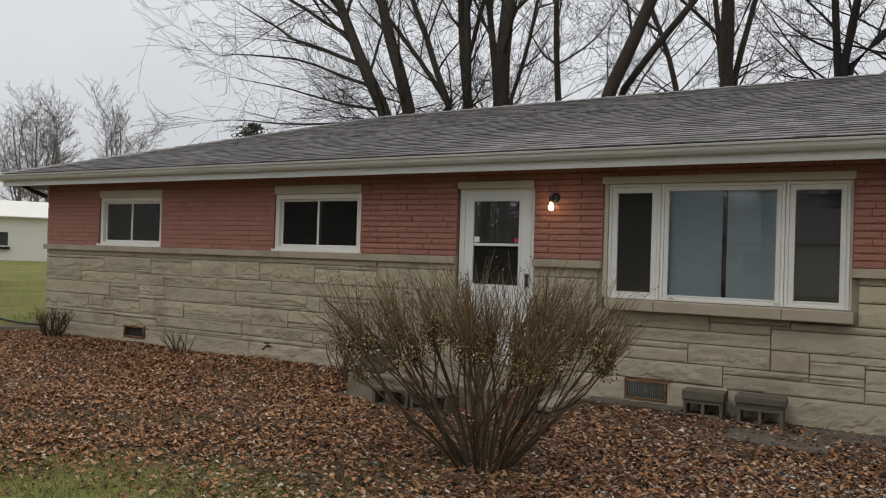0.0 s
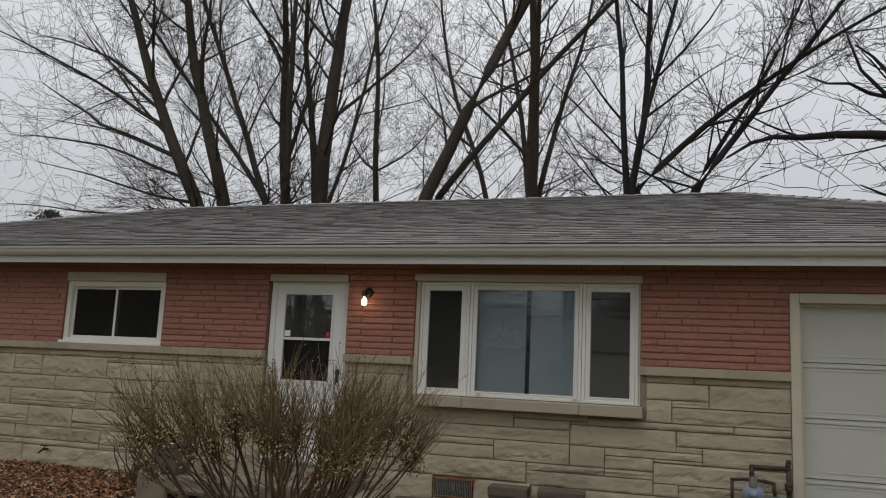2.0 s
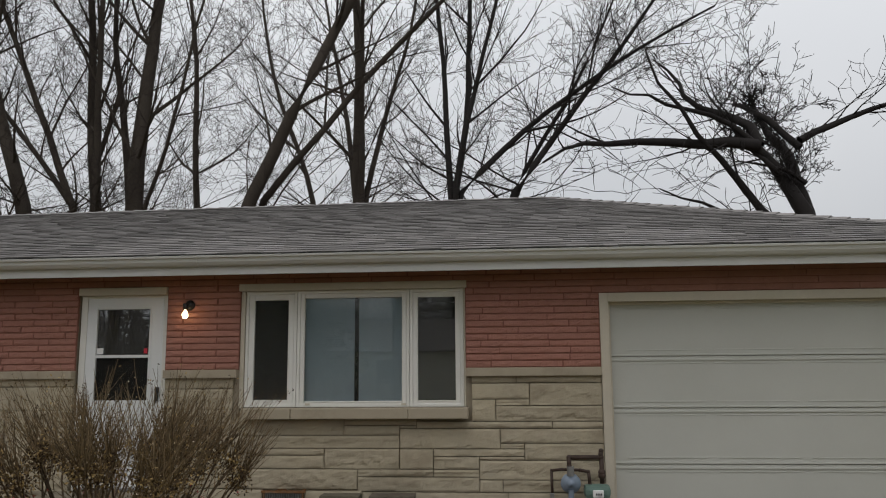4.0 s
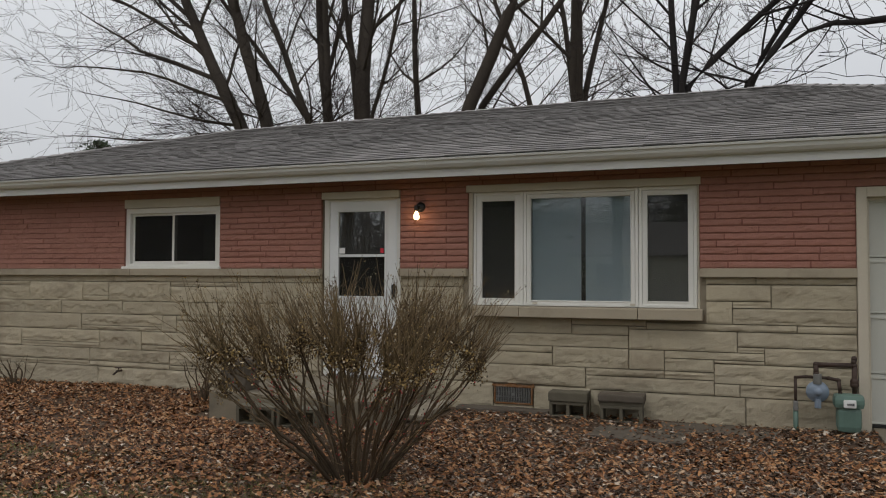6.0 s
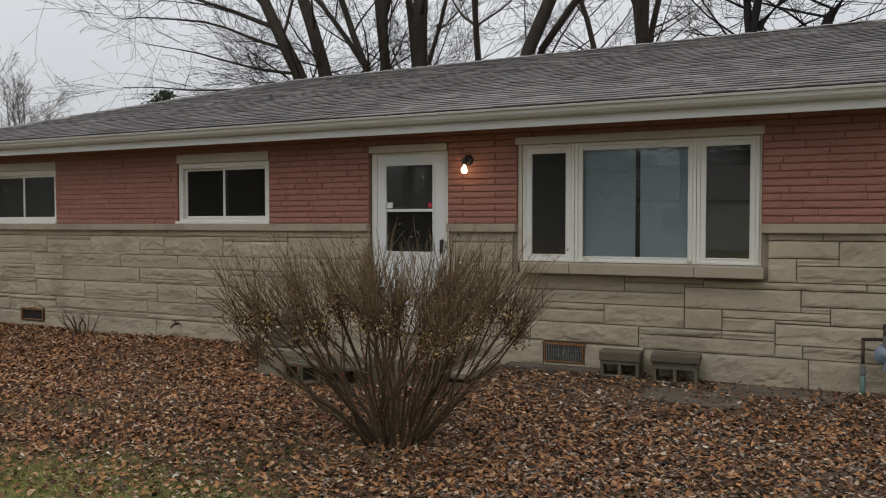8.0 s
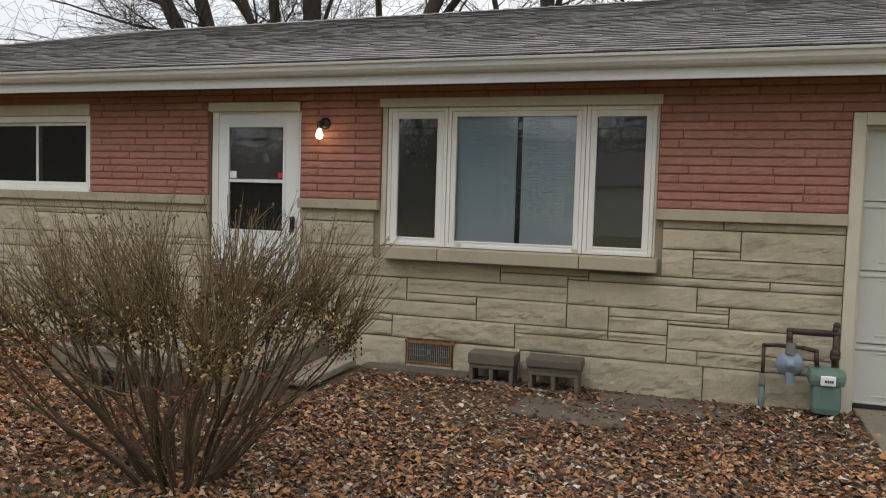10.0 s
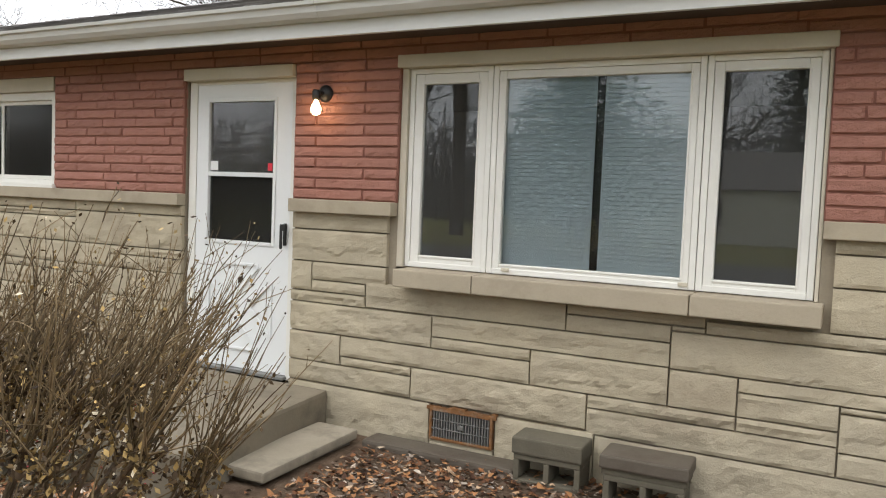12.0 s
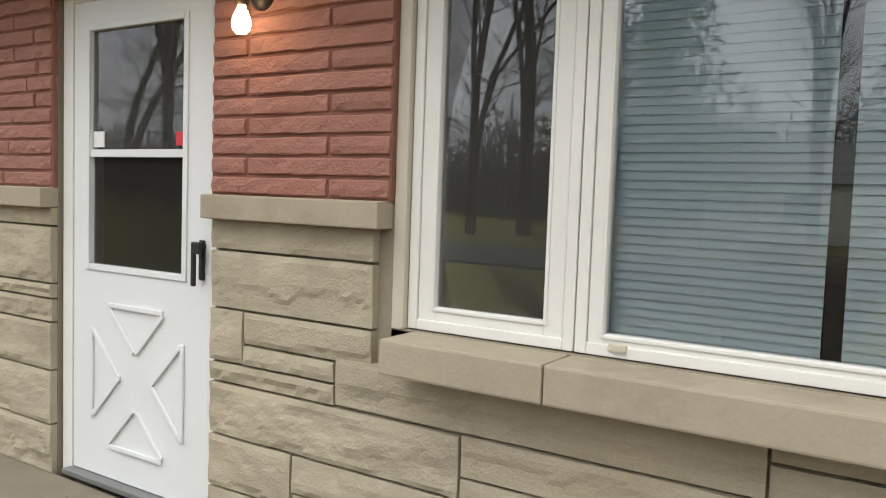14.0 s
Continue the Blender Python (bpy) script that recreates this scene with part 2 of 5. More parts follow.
def boxes(*specs, bev=0.0):
    bm = bmesh.new()
    for s in specs:
        box(bm, *s, bev=bev)
    return bm


def cyl(bm, a, b, r0, r1=None, seg=14, caps=True):
    a, b = Vector(a), Vector(b)
    r1 = r0 if r1 is None else r1
    m = Matrix.Translation((a + b) / 2) @ (b - a).to_track_quat("Z", "Y").to_matrix().to_4x4()
    bmesh.ops.create_cone(bm, cap_ends=caps, segments=seg, radius1=r0, radius2=r1, depth=(b - a).length, matrix=m)
    return bm


def lathe(bm, profile, at, axis=(0, 0, 1), seg=18):
    """Turn a profile of (radius, height) about an axis."""
    q = Vector(axis).to_track_quat("Z", "Y").to_matrix().to_4x4()
    m = Matrix.Translation(at) @ q
    rings = []
    for r, h in profile:
        rings.append([bm.verts.new(m @ Vector((max(r, 1e-4) * math.cos(2 * math.pi * i / seg), max(r, 1e-4) * math.sin(2 * math.pi * i / seg), h))) for i in range(seg)])
    for a, b in zip(rings, rings[1:]):
        for i in range(seg):
            bm.faces.new((a[i], a[(i + 1) % seg], b[(i + 1) % seg], b[i]))
    bm.faces.new(rings[0][::-1])
    bm.faces.new(rings[-1])
    return bm


def to_mesh(name, bm, material, smooth=False):
    bmesh.ops.recalc_face_normals(bm, faces=bm.faces)
    me = bpy.data.meshes.new(name)
    bm.to_mesh(me)
    bm.free()
    me.materials.append(material)
    if smooth:
        me.polygons.foreach_set("use_smooth", [True] * len(me.polygons))
    return me


def part(name, bm, material, parent, label="", smooth=False):
    ob = new(name, to_mesh(name, bm, material, smooth) if isinstance(bm, bmesh.types.BMesh) else bm)
    ob.parent = parent
    if parent is not None:
        ob.matrix_parent_inverse = parent.matrix_world.inverted() if parent.type != "EMPTY" else Matrix.Translation(-parent.location)
    if label:
        ob["label"] = label
    return ob


def thing(name, at, label, category, group="", kind=""):
    ob = new(name)
    ob.empty_display_size = 0.1
    ob.location = at
    return tagged(ob, label, category, group, kind)


def solid(name, bm, material, label, category, group="", kind="", smooth=False):
    return tagged(new(name, to_mesh(name, bm, material, smooth)), label, category, group, kind)


def tubes(lines, sides=4):
    """Many tapered tubes in one go: lines of (points, radii) to vertex and face arrays."""
    verts, faces, base = [], [], 0
    ang = np.arange(sides) * 2 * np.pi / sides
    ca, sa = np.cos(ang), np.sin(ang)
    for pts, rad in lines:
        p = np.asarray(pts, float)
        r = np.asarray(rad, float)
        d = np.gradient(p, axis=0)
        d /= np.linalg.norm(d, axis=1)[:, None] + 1e-9
        ref = np.where(np.abs(d[:, 2:3]) < 0.9, [[0, 0, 1.0]], [[1.0, 0, 0]])
        u = np.cross(d, ref)
        u /= np.linalg.norm(u, axis=1)[:, None] + 1e-9
        w = np.cross(d, u)
        ring = p[:, None, :] + r[:, None, None] * (u[:, None, :] * ca[None, :, None] + w[:, None, :] * sa[None, :, None])
        verts.append(ring.reshape(-1, 3))
        k = len(p)
        i = np.arange(k - 1)[:, None] * sides
        j = np.arange(sides)[None, :]
        j2 = (j + 1) % sides
        f = np.stack([i + j, i + j2, i + sides + j2, i + sides + j], -1).reshape(-1, 4) + base
        faces.append(f)
        base += k * sides
    return np.concatenate(verts), np.concatenate(faces)


def raw_mesh(name, verts, faces, material, smooth=True):
    me = bpy.data.meshes.new(name)
    v, f = np.asarray(verts, np.float32), np.asarray(faces, np.int32)
    me.vertices.add(len(v))
    me.vertices.foreach_set("co", v.ravel())
    me.loops.add(f.size)
    me.loops.foreach_set("vertex_index", f.ravel())
    me.polygons.add(len(f))
    me.polygons.foreach_set("loop_start", np.arange(len(f), dtype=np.int32) * f.shape[1])
    me.update(calc_edges=True)
    me.materials.append(material)
    if smooth:
        me.polygons.foreach_set("use_smooth", np.ones(len(f), bool))
    me.validate()
    return me


# ---- the plan ----
F = 8.595                     # front wall, face of the backing
X0, X1 = -12.52, 4.56         # ends of the house
BACK = 16.44
SOFFIT, EAVE_Y, EAVE_Z = 2.48, 8.17, 2.67
OV, OVX = F - EAVE_Y, 0.72   # overhang before the wall and at the ends
BAND0, BAND1 = 1.426, 1.511
RIDGE_Y, RIDGE_ZW, RIDGE_ZE = 12.5, 4.04, 4.11   # the old ridge sags to the west
STONE_T = 0.035
W1 = (-11.16, -9.7, 1.511, 2.385)
W2 = (-7.434, -5.98, 1.511, 2.39)
DOOR = (-4.575, -3.585, 0.2, 2.385)
BW = (-2.79, -0.425, 1.12, 2.402)
GAR = (0.93, 3.93, 0.0, 2.248)
HOLES = (W1, W2, DOOR, BW, GAR)


# ---- house shell ----
def wall_with_holes(y0, y1, x0, x1, z0, z1, holes):
    bm = bmesh.new()
    x = x0
    for hx0, hx1, hz0, hz1 in sorted(holes):
        box(bm, x, y0, z0, hx0, y1, z1)
        if hz0 > z0:
            box(bm, hx0, y0, z0, hx1, y1, hz0)
        if hz1 < z1:
            box(bm, hx0, y0, hz1, hx1, y1, z1)
        x = hx1
    box(bm, x, y0, z0, x1, y1, z1)
    return bm


wall_front = solid("wall_front", wall_with_holes(F, F + 0.24, X0, X1, -0.2, SOFFIT + 0.02, HOLES), M_MORTAR,
                   "front wall of buff limestone below and red painted brick above", "wall", kind="structure")
solid("wall_west", boxes((X0, F + 0.24, -0.2, X0 + 0.24, BACK - 0.24, SOFFIT + 0.02)), M_STONE, "limestone end wall of the house", "wall", kind="structure")
solid("wall_east", boxes((X1 - 0.24, F + 0.24, -0.2, X1, BACK - 0.24, SOFFIT + 0.02)), M_STONE, "limestone end wall by the garage", "wall", kind="structure")
solid("wall_back", boxes((X0, BACK - 0.24, -0.2, X1, BACK, SOFFIT + 0.02)), M_STONE, "plain back wall of the house", "wall", kind="structure")
solid("inner_wall_partition", boxes((X0 + 0.24, F + 3.2, 0.2, X1 - 0.24, F + 3.3, SOFFIT), (0.6, F + 0.24, 0.05, 0.72, F + 3.2, SOFFIT),
      (-5.6, F + 0.24, 0.3, -5.5, F + 3.2, SOFFIT), (-8.8, F + 0.24, 0.3, -8.7, F + 3.2, SOFFIT)), M_ROOM, "plain inner walls of the dim rooms", "wall", kind="structure")
solid("floor", boxes((X0 + 0.24, F + 0.24, 0.1, X1 - 0.24, BACK - 0.24, 0.3)), M_DARK, "floor inside the house, room dimness put into its colour", "floor", kind="structure")
solid("ceiling", boxes((X0 + 0.24, F + 0.24, SOFFIT - 0.02, X1 - 0.24, BACK - 0.24, SOFFIT + 0.02)), M_ROOM, "ceiling over the rooms", "ceiling", kind="structure")
solid("soffit_trim", boxes((X0 - OVX + 0.05, EAVE_Y + 0.1, SOFFIT + 0.022, X1 + OVX - 0.05, F + 0.02, SOFFIT + 0.045)), M_SOFFIT, "board soffit under the eaves, their shade put into its dark brown", "soffit", kind="structure")

# ---- stone and brick facing ----


def stone_mesh(w, h, seed):
    """A split-faced block: 1 m units scaled to size, chipped and swelling face, soft arrises."""
    rng = random.Random(seed)
    nx, nz = max(4, min(52, int(w / 0.025))), max(3, min(12, int(h / 0.018)))
    bm = bmesh.new()
    off = Vector((rng.random() * 50, rng.random() * 50, 0))
    deep, rows = 0.006 + 0.009 * rng.random(), []
    low = rng.choice((0.0, 0.0, 0.3, 0.45, 0.6))
    for j in range(nz + 1):
        row = []
        for i in range(nx + 1):
            x, z = w * i / nx, h * j / nz
            edge = i in (0, nx) or j in (0, nz)
            k = noise.noise(Vector((x * 4, z * 8, 0)) + off) * deep + noise.noise(Vector((x * 13, z * 20, 3)) + off) * deep * 0.5 + noise.noise(Vector((x * 31, z * 34, 5)) + off) * deep * 0.25
            # flakes broken off along the lower edge
            line = low + 0.35 * noise.noise(Vector((x * 5, 0, 7)) + off) + 0.2 * noise.noise(Vector((x * 17, 0, 9)) + off)
            k -= 0.009 * min(1.0, max(0.0, (line - z / h) / 0.1)) * (1 - 0.5 * z / h)
            row.append(bm.verts.new((x, min(-STONE_T + (0.004 - 0.5 * k if edge else -k), -0.008), z)))
        rows.append(row)
    for a, b in zip(rows, rows[1:]):
        for i in range(nx):
            bm.faces.new((a[i], a[i + 1], b[i + 1], b[i]))
    rim = [v for v in rows[0]] + [r[-1] for r in rows[1:]] + rows[-1][-2::-1] + [r[0] for r in rows[-2:0:-1]]
    back = [bm.verts.new((v.co.x, 0.004, v.co.z)) for v in rim]
    for i in range(len(rim)):
        k = (i + 1) % len(rim)
        bm.faces.new((rim[k], rim[i], back[i], back[k]))
    return bm


def lay_stone(spec, seed):
    a, b, z0, z1 = spec
    j = 0.005
    ob = part("stone", stone_mesh(b - a - 2 * j, z1 - z0 - 2 * j, seed), M_STONE, None, smooth=False)
    ob.location = (a + j, F, z0 + j)
    ob.parent = wall_front


STONES = []
# blocks by the garage, under the picture window and on the door pier: x from, x to, z from, z to
STONES_EAST = [
    (-0.37, 0.08, 1.357, 1.429),
    (0.08, 0.93, 1.357, 1.429),
    (-0.37, 0.21, 1.198, 1.357),
    (0.21, 0.93, 1.133, 1.357),
    (-0.37, -0.13, 0.979, 1.198),
    (-0.13, 0.21, 1.133, 1.198),
    (-0.13, 0.93, 0.979, 1.133),
    (-0.93, 0.43, 0.91, 0.979),
    (0.43, 0.93, 0.91, 0.979),
    (-1.1, -0.09, 0.711, 0.91),
    (-0.09, 0.93, 0.766, 0.91),
    (-0.09, 0.15, 0.711, 0.766),
    (0.15, 0.93, 0.602, 0.766),
    (-0.76, 0.15, 0.637, 0.711),
    (-0.76, -0.3, 0.513, 0.637),
    (-0.3, 0.15, 0.602, 0.637),
    (-0.3, 0.58, 0.413, 0.602),
    (0.58, 0.93, 0.413, 0.602),
    (-0.3, -0.07, 0.294, 0.413),
    (-0.07, 0.93, 0.294, 0.413),
    (-0.02, 0.93, -0.063, 0.294),
    (-1.48, -0.02, -0.063, 0.294),
]
STONES_MIDDLE = [
    (-2.99, -1.67, 0.845, 1.007),
    (-1.67, -1.1, 0.845, 0.94),
    (-1.67, -0.93, 0.94, 1.007),
    (-1.1, -0.93, 0.91, 0.94),
    (-2.51, -1.1, 0.716, 0.845),
    (-3.58, -2.51, 0.647, 0.84),
    (-2.51, -1.87, 0.647, 0.716),
    (-1.87, -1.1, 0.513, 0.716),
    (-1.1, -0.76, 0.513, 0.711),
    (-3.17, -1.87, 0.513, 0.647),
    (-3.58, -3.17, 0.453, 0.647),
    (-3.17, -2.64, 0.453, 0.513),
    (-3.58, -2.64, 0.319, 0.453),
    (-2.64, -1.53, 0.314, 0.513),
    (-1.53, -0.76, 0.438, 0.513),
    (-0.76, -0.3, 0.438, 0.513),
    (-1.53, -0.3, 0.294, 0.438),
    (-3.58, -2.5, -0.063, 0.314),
    (-2.5, -2.07, -0.063, 0.1),
    (-2.07, -1.48, -0.063, 0.304),
]
STONES_PIER = [
    (-3.58, -2.84, 1.317, 1.429),
    (-3.58, -2.84, 1.108, 1.317),
    (-3.58, -3.41, 0.915, 1.108),
    (-3.41, -2.84, 0.989, 1.108),
    (-3.41, -2.99, 0.915, 0.989),
    (-3.58, -2.99, 0.84, 0.915),
]
# courses of the west wall: z from, z to and the upright joints
COURSES_WEST = [
    (1.347, 1.429, (-12.52, -10.34, -7.58, -5.71, -4.575)),
    (1.098, 1.347, (-12.52, -11.01, -9.9, -9.03, -8.11, -7.68, -6.7, -5.71, -4.575)),
    (0.93, 1.098, (-12.52, -11.57, -10.24, -9.61, -8.47, -7.45, -6.14, -5.32, -4.575)),
    (0.721, 0.93, (-12.52, -10.86, -10.17, -9.57, -8.12, -6.82, -6.6, -5.51, -4.575)),
    (0.483, 0.721, (-12.52, -11.38, -10.98, -10.14, -9.16, -7.81, -7.14, -5.81, -4.575)),
    (0.254, 0.483, (-12.52, -10.72, -9.73, -7.98, -6.7, -5.61, -4.575)),
]
STONES += STONES_EAST + STONES_MIDDLE + STONES_PIER
rng = random.Random(8)
for a, b, joints in COURSES_WEST:
    for i, (j0, j1) in enumerate(zip(joints, joints[1:])):
        if b - a > 0.15 and rng.random() < 0.4:
            m = a + rng.choice((0.06, 0.07)) if rng.random() < 0.5 else b - rng.choice((0.055, 0.065))
            STONES += [(j0, j1, a, m), (j0, j1, m, b)]
        else:
            STONES.append((j0, j1, a, b))
STONES += [(-12.52, -10.48, -0.113, 0.254), (-9.98, -7.83, -0.113, 0.254), (-7.83, -6.11, -0.113, 0.254), (-6.11, -4.575, -0.113, 0.254), (-10.48, -9.98, -0.113, 0.1)]
STONES += [(GAR[1], X1, 0.0, 0.45), (GAR[1], X1, 0.45, 0.8), (GAR[1], X1, 0.8, 1.1), (GAR[1], X1, 1.1, BAND0)]

for i, s in enumerate(STONES):
    lay_stone(s, i)

# long cut-stone string course
for i, (a, b) in enumerate([(X0 - 0.04, -9.9), (-9.9, -7.3), (-7.3, DOOR[0]), (DOOR[1], BW[0] - 0.005), (BW[1] + 0.0, GAR[0])]):
    part("band_stone", boxes((a + 0.002, F - 0.08, BAND0, b - 0.002, F + 0.01, BAND1), bev=0.006), M_BAND, wall_front)

# roman brick above
COURSE, BRICK_H = 0.0675, 0.0615


def brick_mesh(w, seed):
    """A rock-faced unit: rounded arrises, an uneven bumpy face, slightly wavy lower edge."""
    rng = random.Random(seed)
    bm = bmesh.new()
    n, rows = max(3, int(w / 0.045)), []
    prof = ((0.0, 0.006), (0.05, -0.027), (0.13, -0.033), (0.5, -0.035), (0.88, -0.034), (0.96, -0.029), (1.0, 0.004))
    for t, y in prof:
        row = []
        for i in range(n + 1):
            x = w * i / n
            out = y < -0.02
            x += (0.004 if i == 0 else -0.004 if i == n else rng.uniform(-0.01, 0.01)) if out else 0.0
            y2 = y + (rng.uniform(-0.003, 0.003) + (0.004 if i in (0, n) else 0.0) if out else 0.0)
            row.append(bm.verts.new((x, y2, BRICK_H * t + (rng.uniform(-0.002, 0.002) if 0 < t < 1 else 0.0))))
        rows.append(row)
    for a, b in zip(rows, rows[1:]):
        for i in range(n):
            bm.faces.new((a[i], a[i + 1], b[i + 1], b[i]))
    for i in (0, n):
        bm.faces.new([r[i] for r in rows])
    return to_mesh("brick", bm, M_BRICK)


brick_cut, brick_count, far_bricks = {}, 0, bmesh.new()
rng = random.Random(5)
spans = []
for c in range(15):
    z = BAND1 + 0.004 + c * COURSE
    top = z + BRICK_H
    if top > SOFFIT + 0.06:
        break
    x = X0
    gaps = sorted((h[0], h[1]) for h in HOLES if h[2] < top - 0.01 and h[3] > z + 0.01)
    for g0, g1 in gaps + [(X1, X1)]:
        if g0 - x > 0.05:
            spans.append((c, z, x, g0))
        x = g1


def brick_joints(c, a, b):
    """Upright joints of one course: long units, staggered course by course."""
    if abs(a - DOOR[1]) < 0.01:                       # the pier between door and picture window
        return [a, a + (0.18 if c % 2 else 0.55), b]
    long = (0.58, 0.74) if a > -1 else (0.36, 0.44)
    xs, x = [a], a + (0.2, 0.52, 0.33, 0.12)[c % 4] + rng.uniform(-0.06, 0.06)
    while x < b - 0.06:
        xs.append(x)
        x += rng.uniform(*long)
    return xs + [b]


for c, z, a, b in spans:
    xs = brick_joints(c, a, b)
    for s, e in zip(xs, xs[1:]):
        w = round(e - s - 0.006, 2)
        if w < 0.02:
            continue
        if -6.2 < s < 0.85 and brick_count < 300:
            me = brick_cut.get(w) or brick_cut.setdefault(w, brick_mesh(w, int(w * 1000)))
            ob = new("brick", me)
            ob.location = (s + 0.003, F + rng.uniform(-0.003, 0.002), z)
            ob.parent = wall_front
            brick_count += 1
        else:
            box(far_bricks, s + 0.003, F - 0.033 + rng.uniform(-0.004, 0.003), z + 0.001, e - 0.003, F + 0.003, z + BRICK_H - 0.002)
fb = part("far_brick_courses", far_bricks, M_BRICK, wall_front)
fb["kind"] = "stuff"
bj = boxes(*[(h[0], F - 0.018, h[3], h[1], F - 0.004, SOFFIT + 0.02) for h in HOLES], *[(a, F - 0.0225, z - 0.004, b, F - 0.002, z + COURSE - 0.004) for c, z, a, b in spans])
part("brick_joints", bj, M_BRICKJOINT, wall_front)


# ---- roof ----
def roof_planes():
    ex0, ex1, ey0, ey1 = X0 - OVX, X1 + OVX, EAVE_Y, BACK + OV
    r0, r1 = Vector((-8.6, RIDGE_Y, RIDGE_ZW)), Vector((0.655, RIDGE_Y, RIDGE_ZE))
    c = [Vector((ex0, ey0, EAVE_Z)), Vector((ex1, ey0, EAVE_Z)), Vector((ex1, ey1, EAVE_Z)), Vector((ex0, ey1, EAVE_Z))]
    return c, r0, r1


rc, rl, rr = roof_planes()
bm = bmesh.new()
top = [bm.verts.new(v - Vector((0, 0, 0.22 if v in (rl, rr) else 0.014))) for v in (*rc, rl, rr)]
for f in ((0, 1, 5, 4), (1, 2, 5), (2, 3, 4, 5), (3, 0, 4)):
    bm.faces.new([top[i] for i in f])
low = [bm.verts.new(v - Vector((0, 0, 0.06))) for v in rc]
for i in range(4):
    bm.faces.new((top[i], low[i], low[(i + 1) % 4], top[(i + 1) % 4]))
bm.faces.new(low[::-1])
roof = solid("roof", bm, M_SHINGLE, "low hip roof of weathered grey asphalt shingles", "roof", kind="structure")

RUN = RIDGE_Y - EAVE_Y


def slope_at(x):
    """Slope length, the way up the slope and its normal at x along the sagging roof."""
    u = min(1.0, max(0.0, (x - rl.x) / (rr.x - rl.x)))
    rise = RIDGE_ZW + (RIDGE_ZE - RIDGE_ZW) * u - EAVE_Z
    s = math.hypot(rise, RUN)
    return s, Vector((0, RUN / s, rise / s)), Vector((0, -rise / s, RUN / s))


SLOPE = slope_at(rr.x)[0]
EXPO = 0.128
rest_v, rest_f = [], []
shingle_mesh = {}
rng = random.Random(11)
near_count = 0
for k in range(int(SLOPE / EXPO) + 1):
    s0 = k * EXPO - 0.02
    s1 = min(s0 + EXPO + 0.03, SLOPE)
    frac = max(0.0, s0) / SLOPE
    xa, xb = rc[0].x + (rl.x - rc[0].x) * frac, rc[1].x + (rr.x - rc[1].x) * frac
    x = xa + rng.uniform(-0.3, 0)
    while x < xb:
        w = rng.choice((0.14, 0.18, 0.22, 0.28, 0.34))
        a, b = max(x, xa), min(x + w, xb)
        x += w
        if b - a < 0.03:
            continue
        _, up, nrm = slope_at((a + b) / 2)
        lift = rng.choice((0.007, 0.009, 0.012))
        o = rc[0] + up * s0 + Vector((a - rc[0].x, 0, 0))
        n0, n1 = nrm * (lift + 0.003), nrm * 0.003
        q = [o, o + Vector((b - a - 0.003, 0, 0)), o + Vector((b - a - 0.003, 0, 0)) + up * (s1 - s0), o + up * (s1 - s0)]
        back = up * 0.005
        vs = [q[0] + back + n1 * 0.1, q[1] + back + n1 * 0.1, q[1] + n0, q[0] + n0, q[2] + n1, q[3] + n1]
        if k < 9 and -4.6 < a < 2.2 and near_count < 300:
            near_count += 1
            me = bpy.data.meshes.new("shingle")
            me.from_pydata([v - o for v in vs], [], [(0, 1, 2, 3), (3, 2, 4, 5), (0, 3, 5), (1, 4, 2)])
            me.materials.append(M_SHINGLE)
            ob = new("shingle", me)
            ob.location, ob.parent = o, roof
        else:
            i = len(rest_v)
            rest_v += vs
            rest_f += [(i, i + 1, i + 2, i + 3), (i + 3, i + 2, i + 4, i + 5), (i, i + 3, i + 5), (i + 1, i + 4, i + 2)]
me = bpy.data.meshes.new("shingle_courses")
me.from_pydata(rest_v, [], rest_f)
me.materials.append(M_SHINGLE)
ob = tagged(new("shingle_courses", me), kind="stuff")
ob.parent = roof
# hip and ridge caps
bm = bmesh.new()
for a, b in ((rc[0], rl), (rc[1], rr), (rl, rr)):
    d = (b - a)
    n = int(d.length / 0.2)
    for i in range(n):
        p, q = a + d * (i / n), a + d * ((i + 1.25) / n)
        side = d.cross(Vector((0, 0, 1))).normalized() * 0.13
        z = Vector((0, 0, 0.03))
        v = [bm.verts.new(t) for t in (p + side - z * 0.6, p + z, p - side - z * 0.6, q - side - z * 0.9, q + z * 0.4, q + side - z * 0.9)]
        bm.faces.new((v[0], v[1], v[4], v[5]))
        bm.faces.new((v[1], v[2], v[3], v[4]))
ob = part("ridge_caps", bm, M_SHINGLE, roof, "overlapping shingle caps along hips and ridge")

# fascia board and gutter
solid("fascia_trim", boxes((X0 - OVX, EAVE_Y + 0.03, 2.462, X1 + OVX, EAVE_Y + 0.06, 2.65), (X0 - OVX, EAVE_Y + 0.06, 2.462, X0 - OVX + 0.03, BACK + OV, 2.63),
      (X1 + OVX - 0.03, EAVE_Y + 0.06, 2.462, X1 + OVX, BACK + OV, 2.63)), M_GUTTER, "painted fascia board along the eaves", "fascia", kind="structure")
gut = thing("gutter", (X0 - OVX, EAVE_Y, 2.545), "weathered white aluminium gutter along the eave", "gutter")
prof = [(0.028, 0.0), (0.0, 0.0), (-0.028, 0.012), (-0.05, 0.04), (-0.058, 0.075), (-0.075, 0.08), (-0.08, 0.1), (-0.068, 0.103), (-0.06, 0.09), (-0.045, 0.08), (-0.03, 0.045), (0.0, 0.012), (0.022, 0.012), (0.022, 0.1), (0.028, 0.1)]
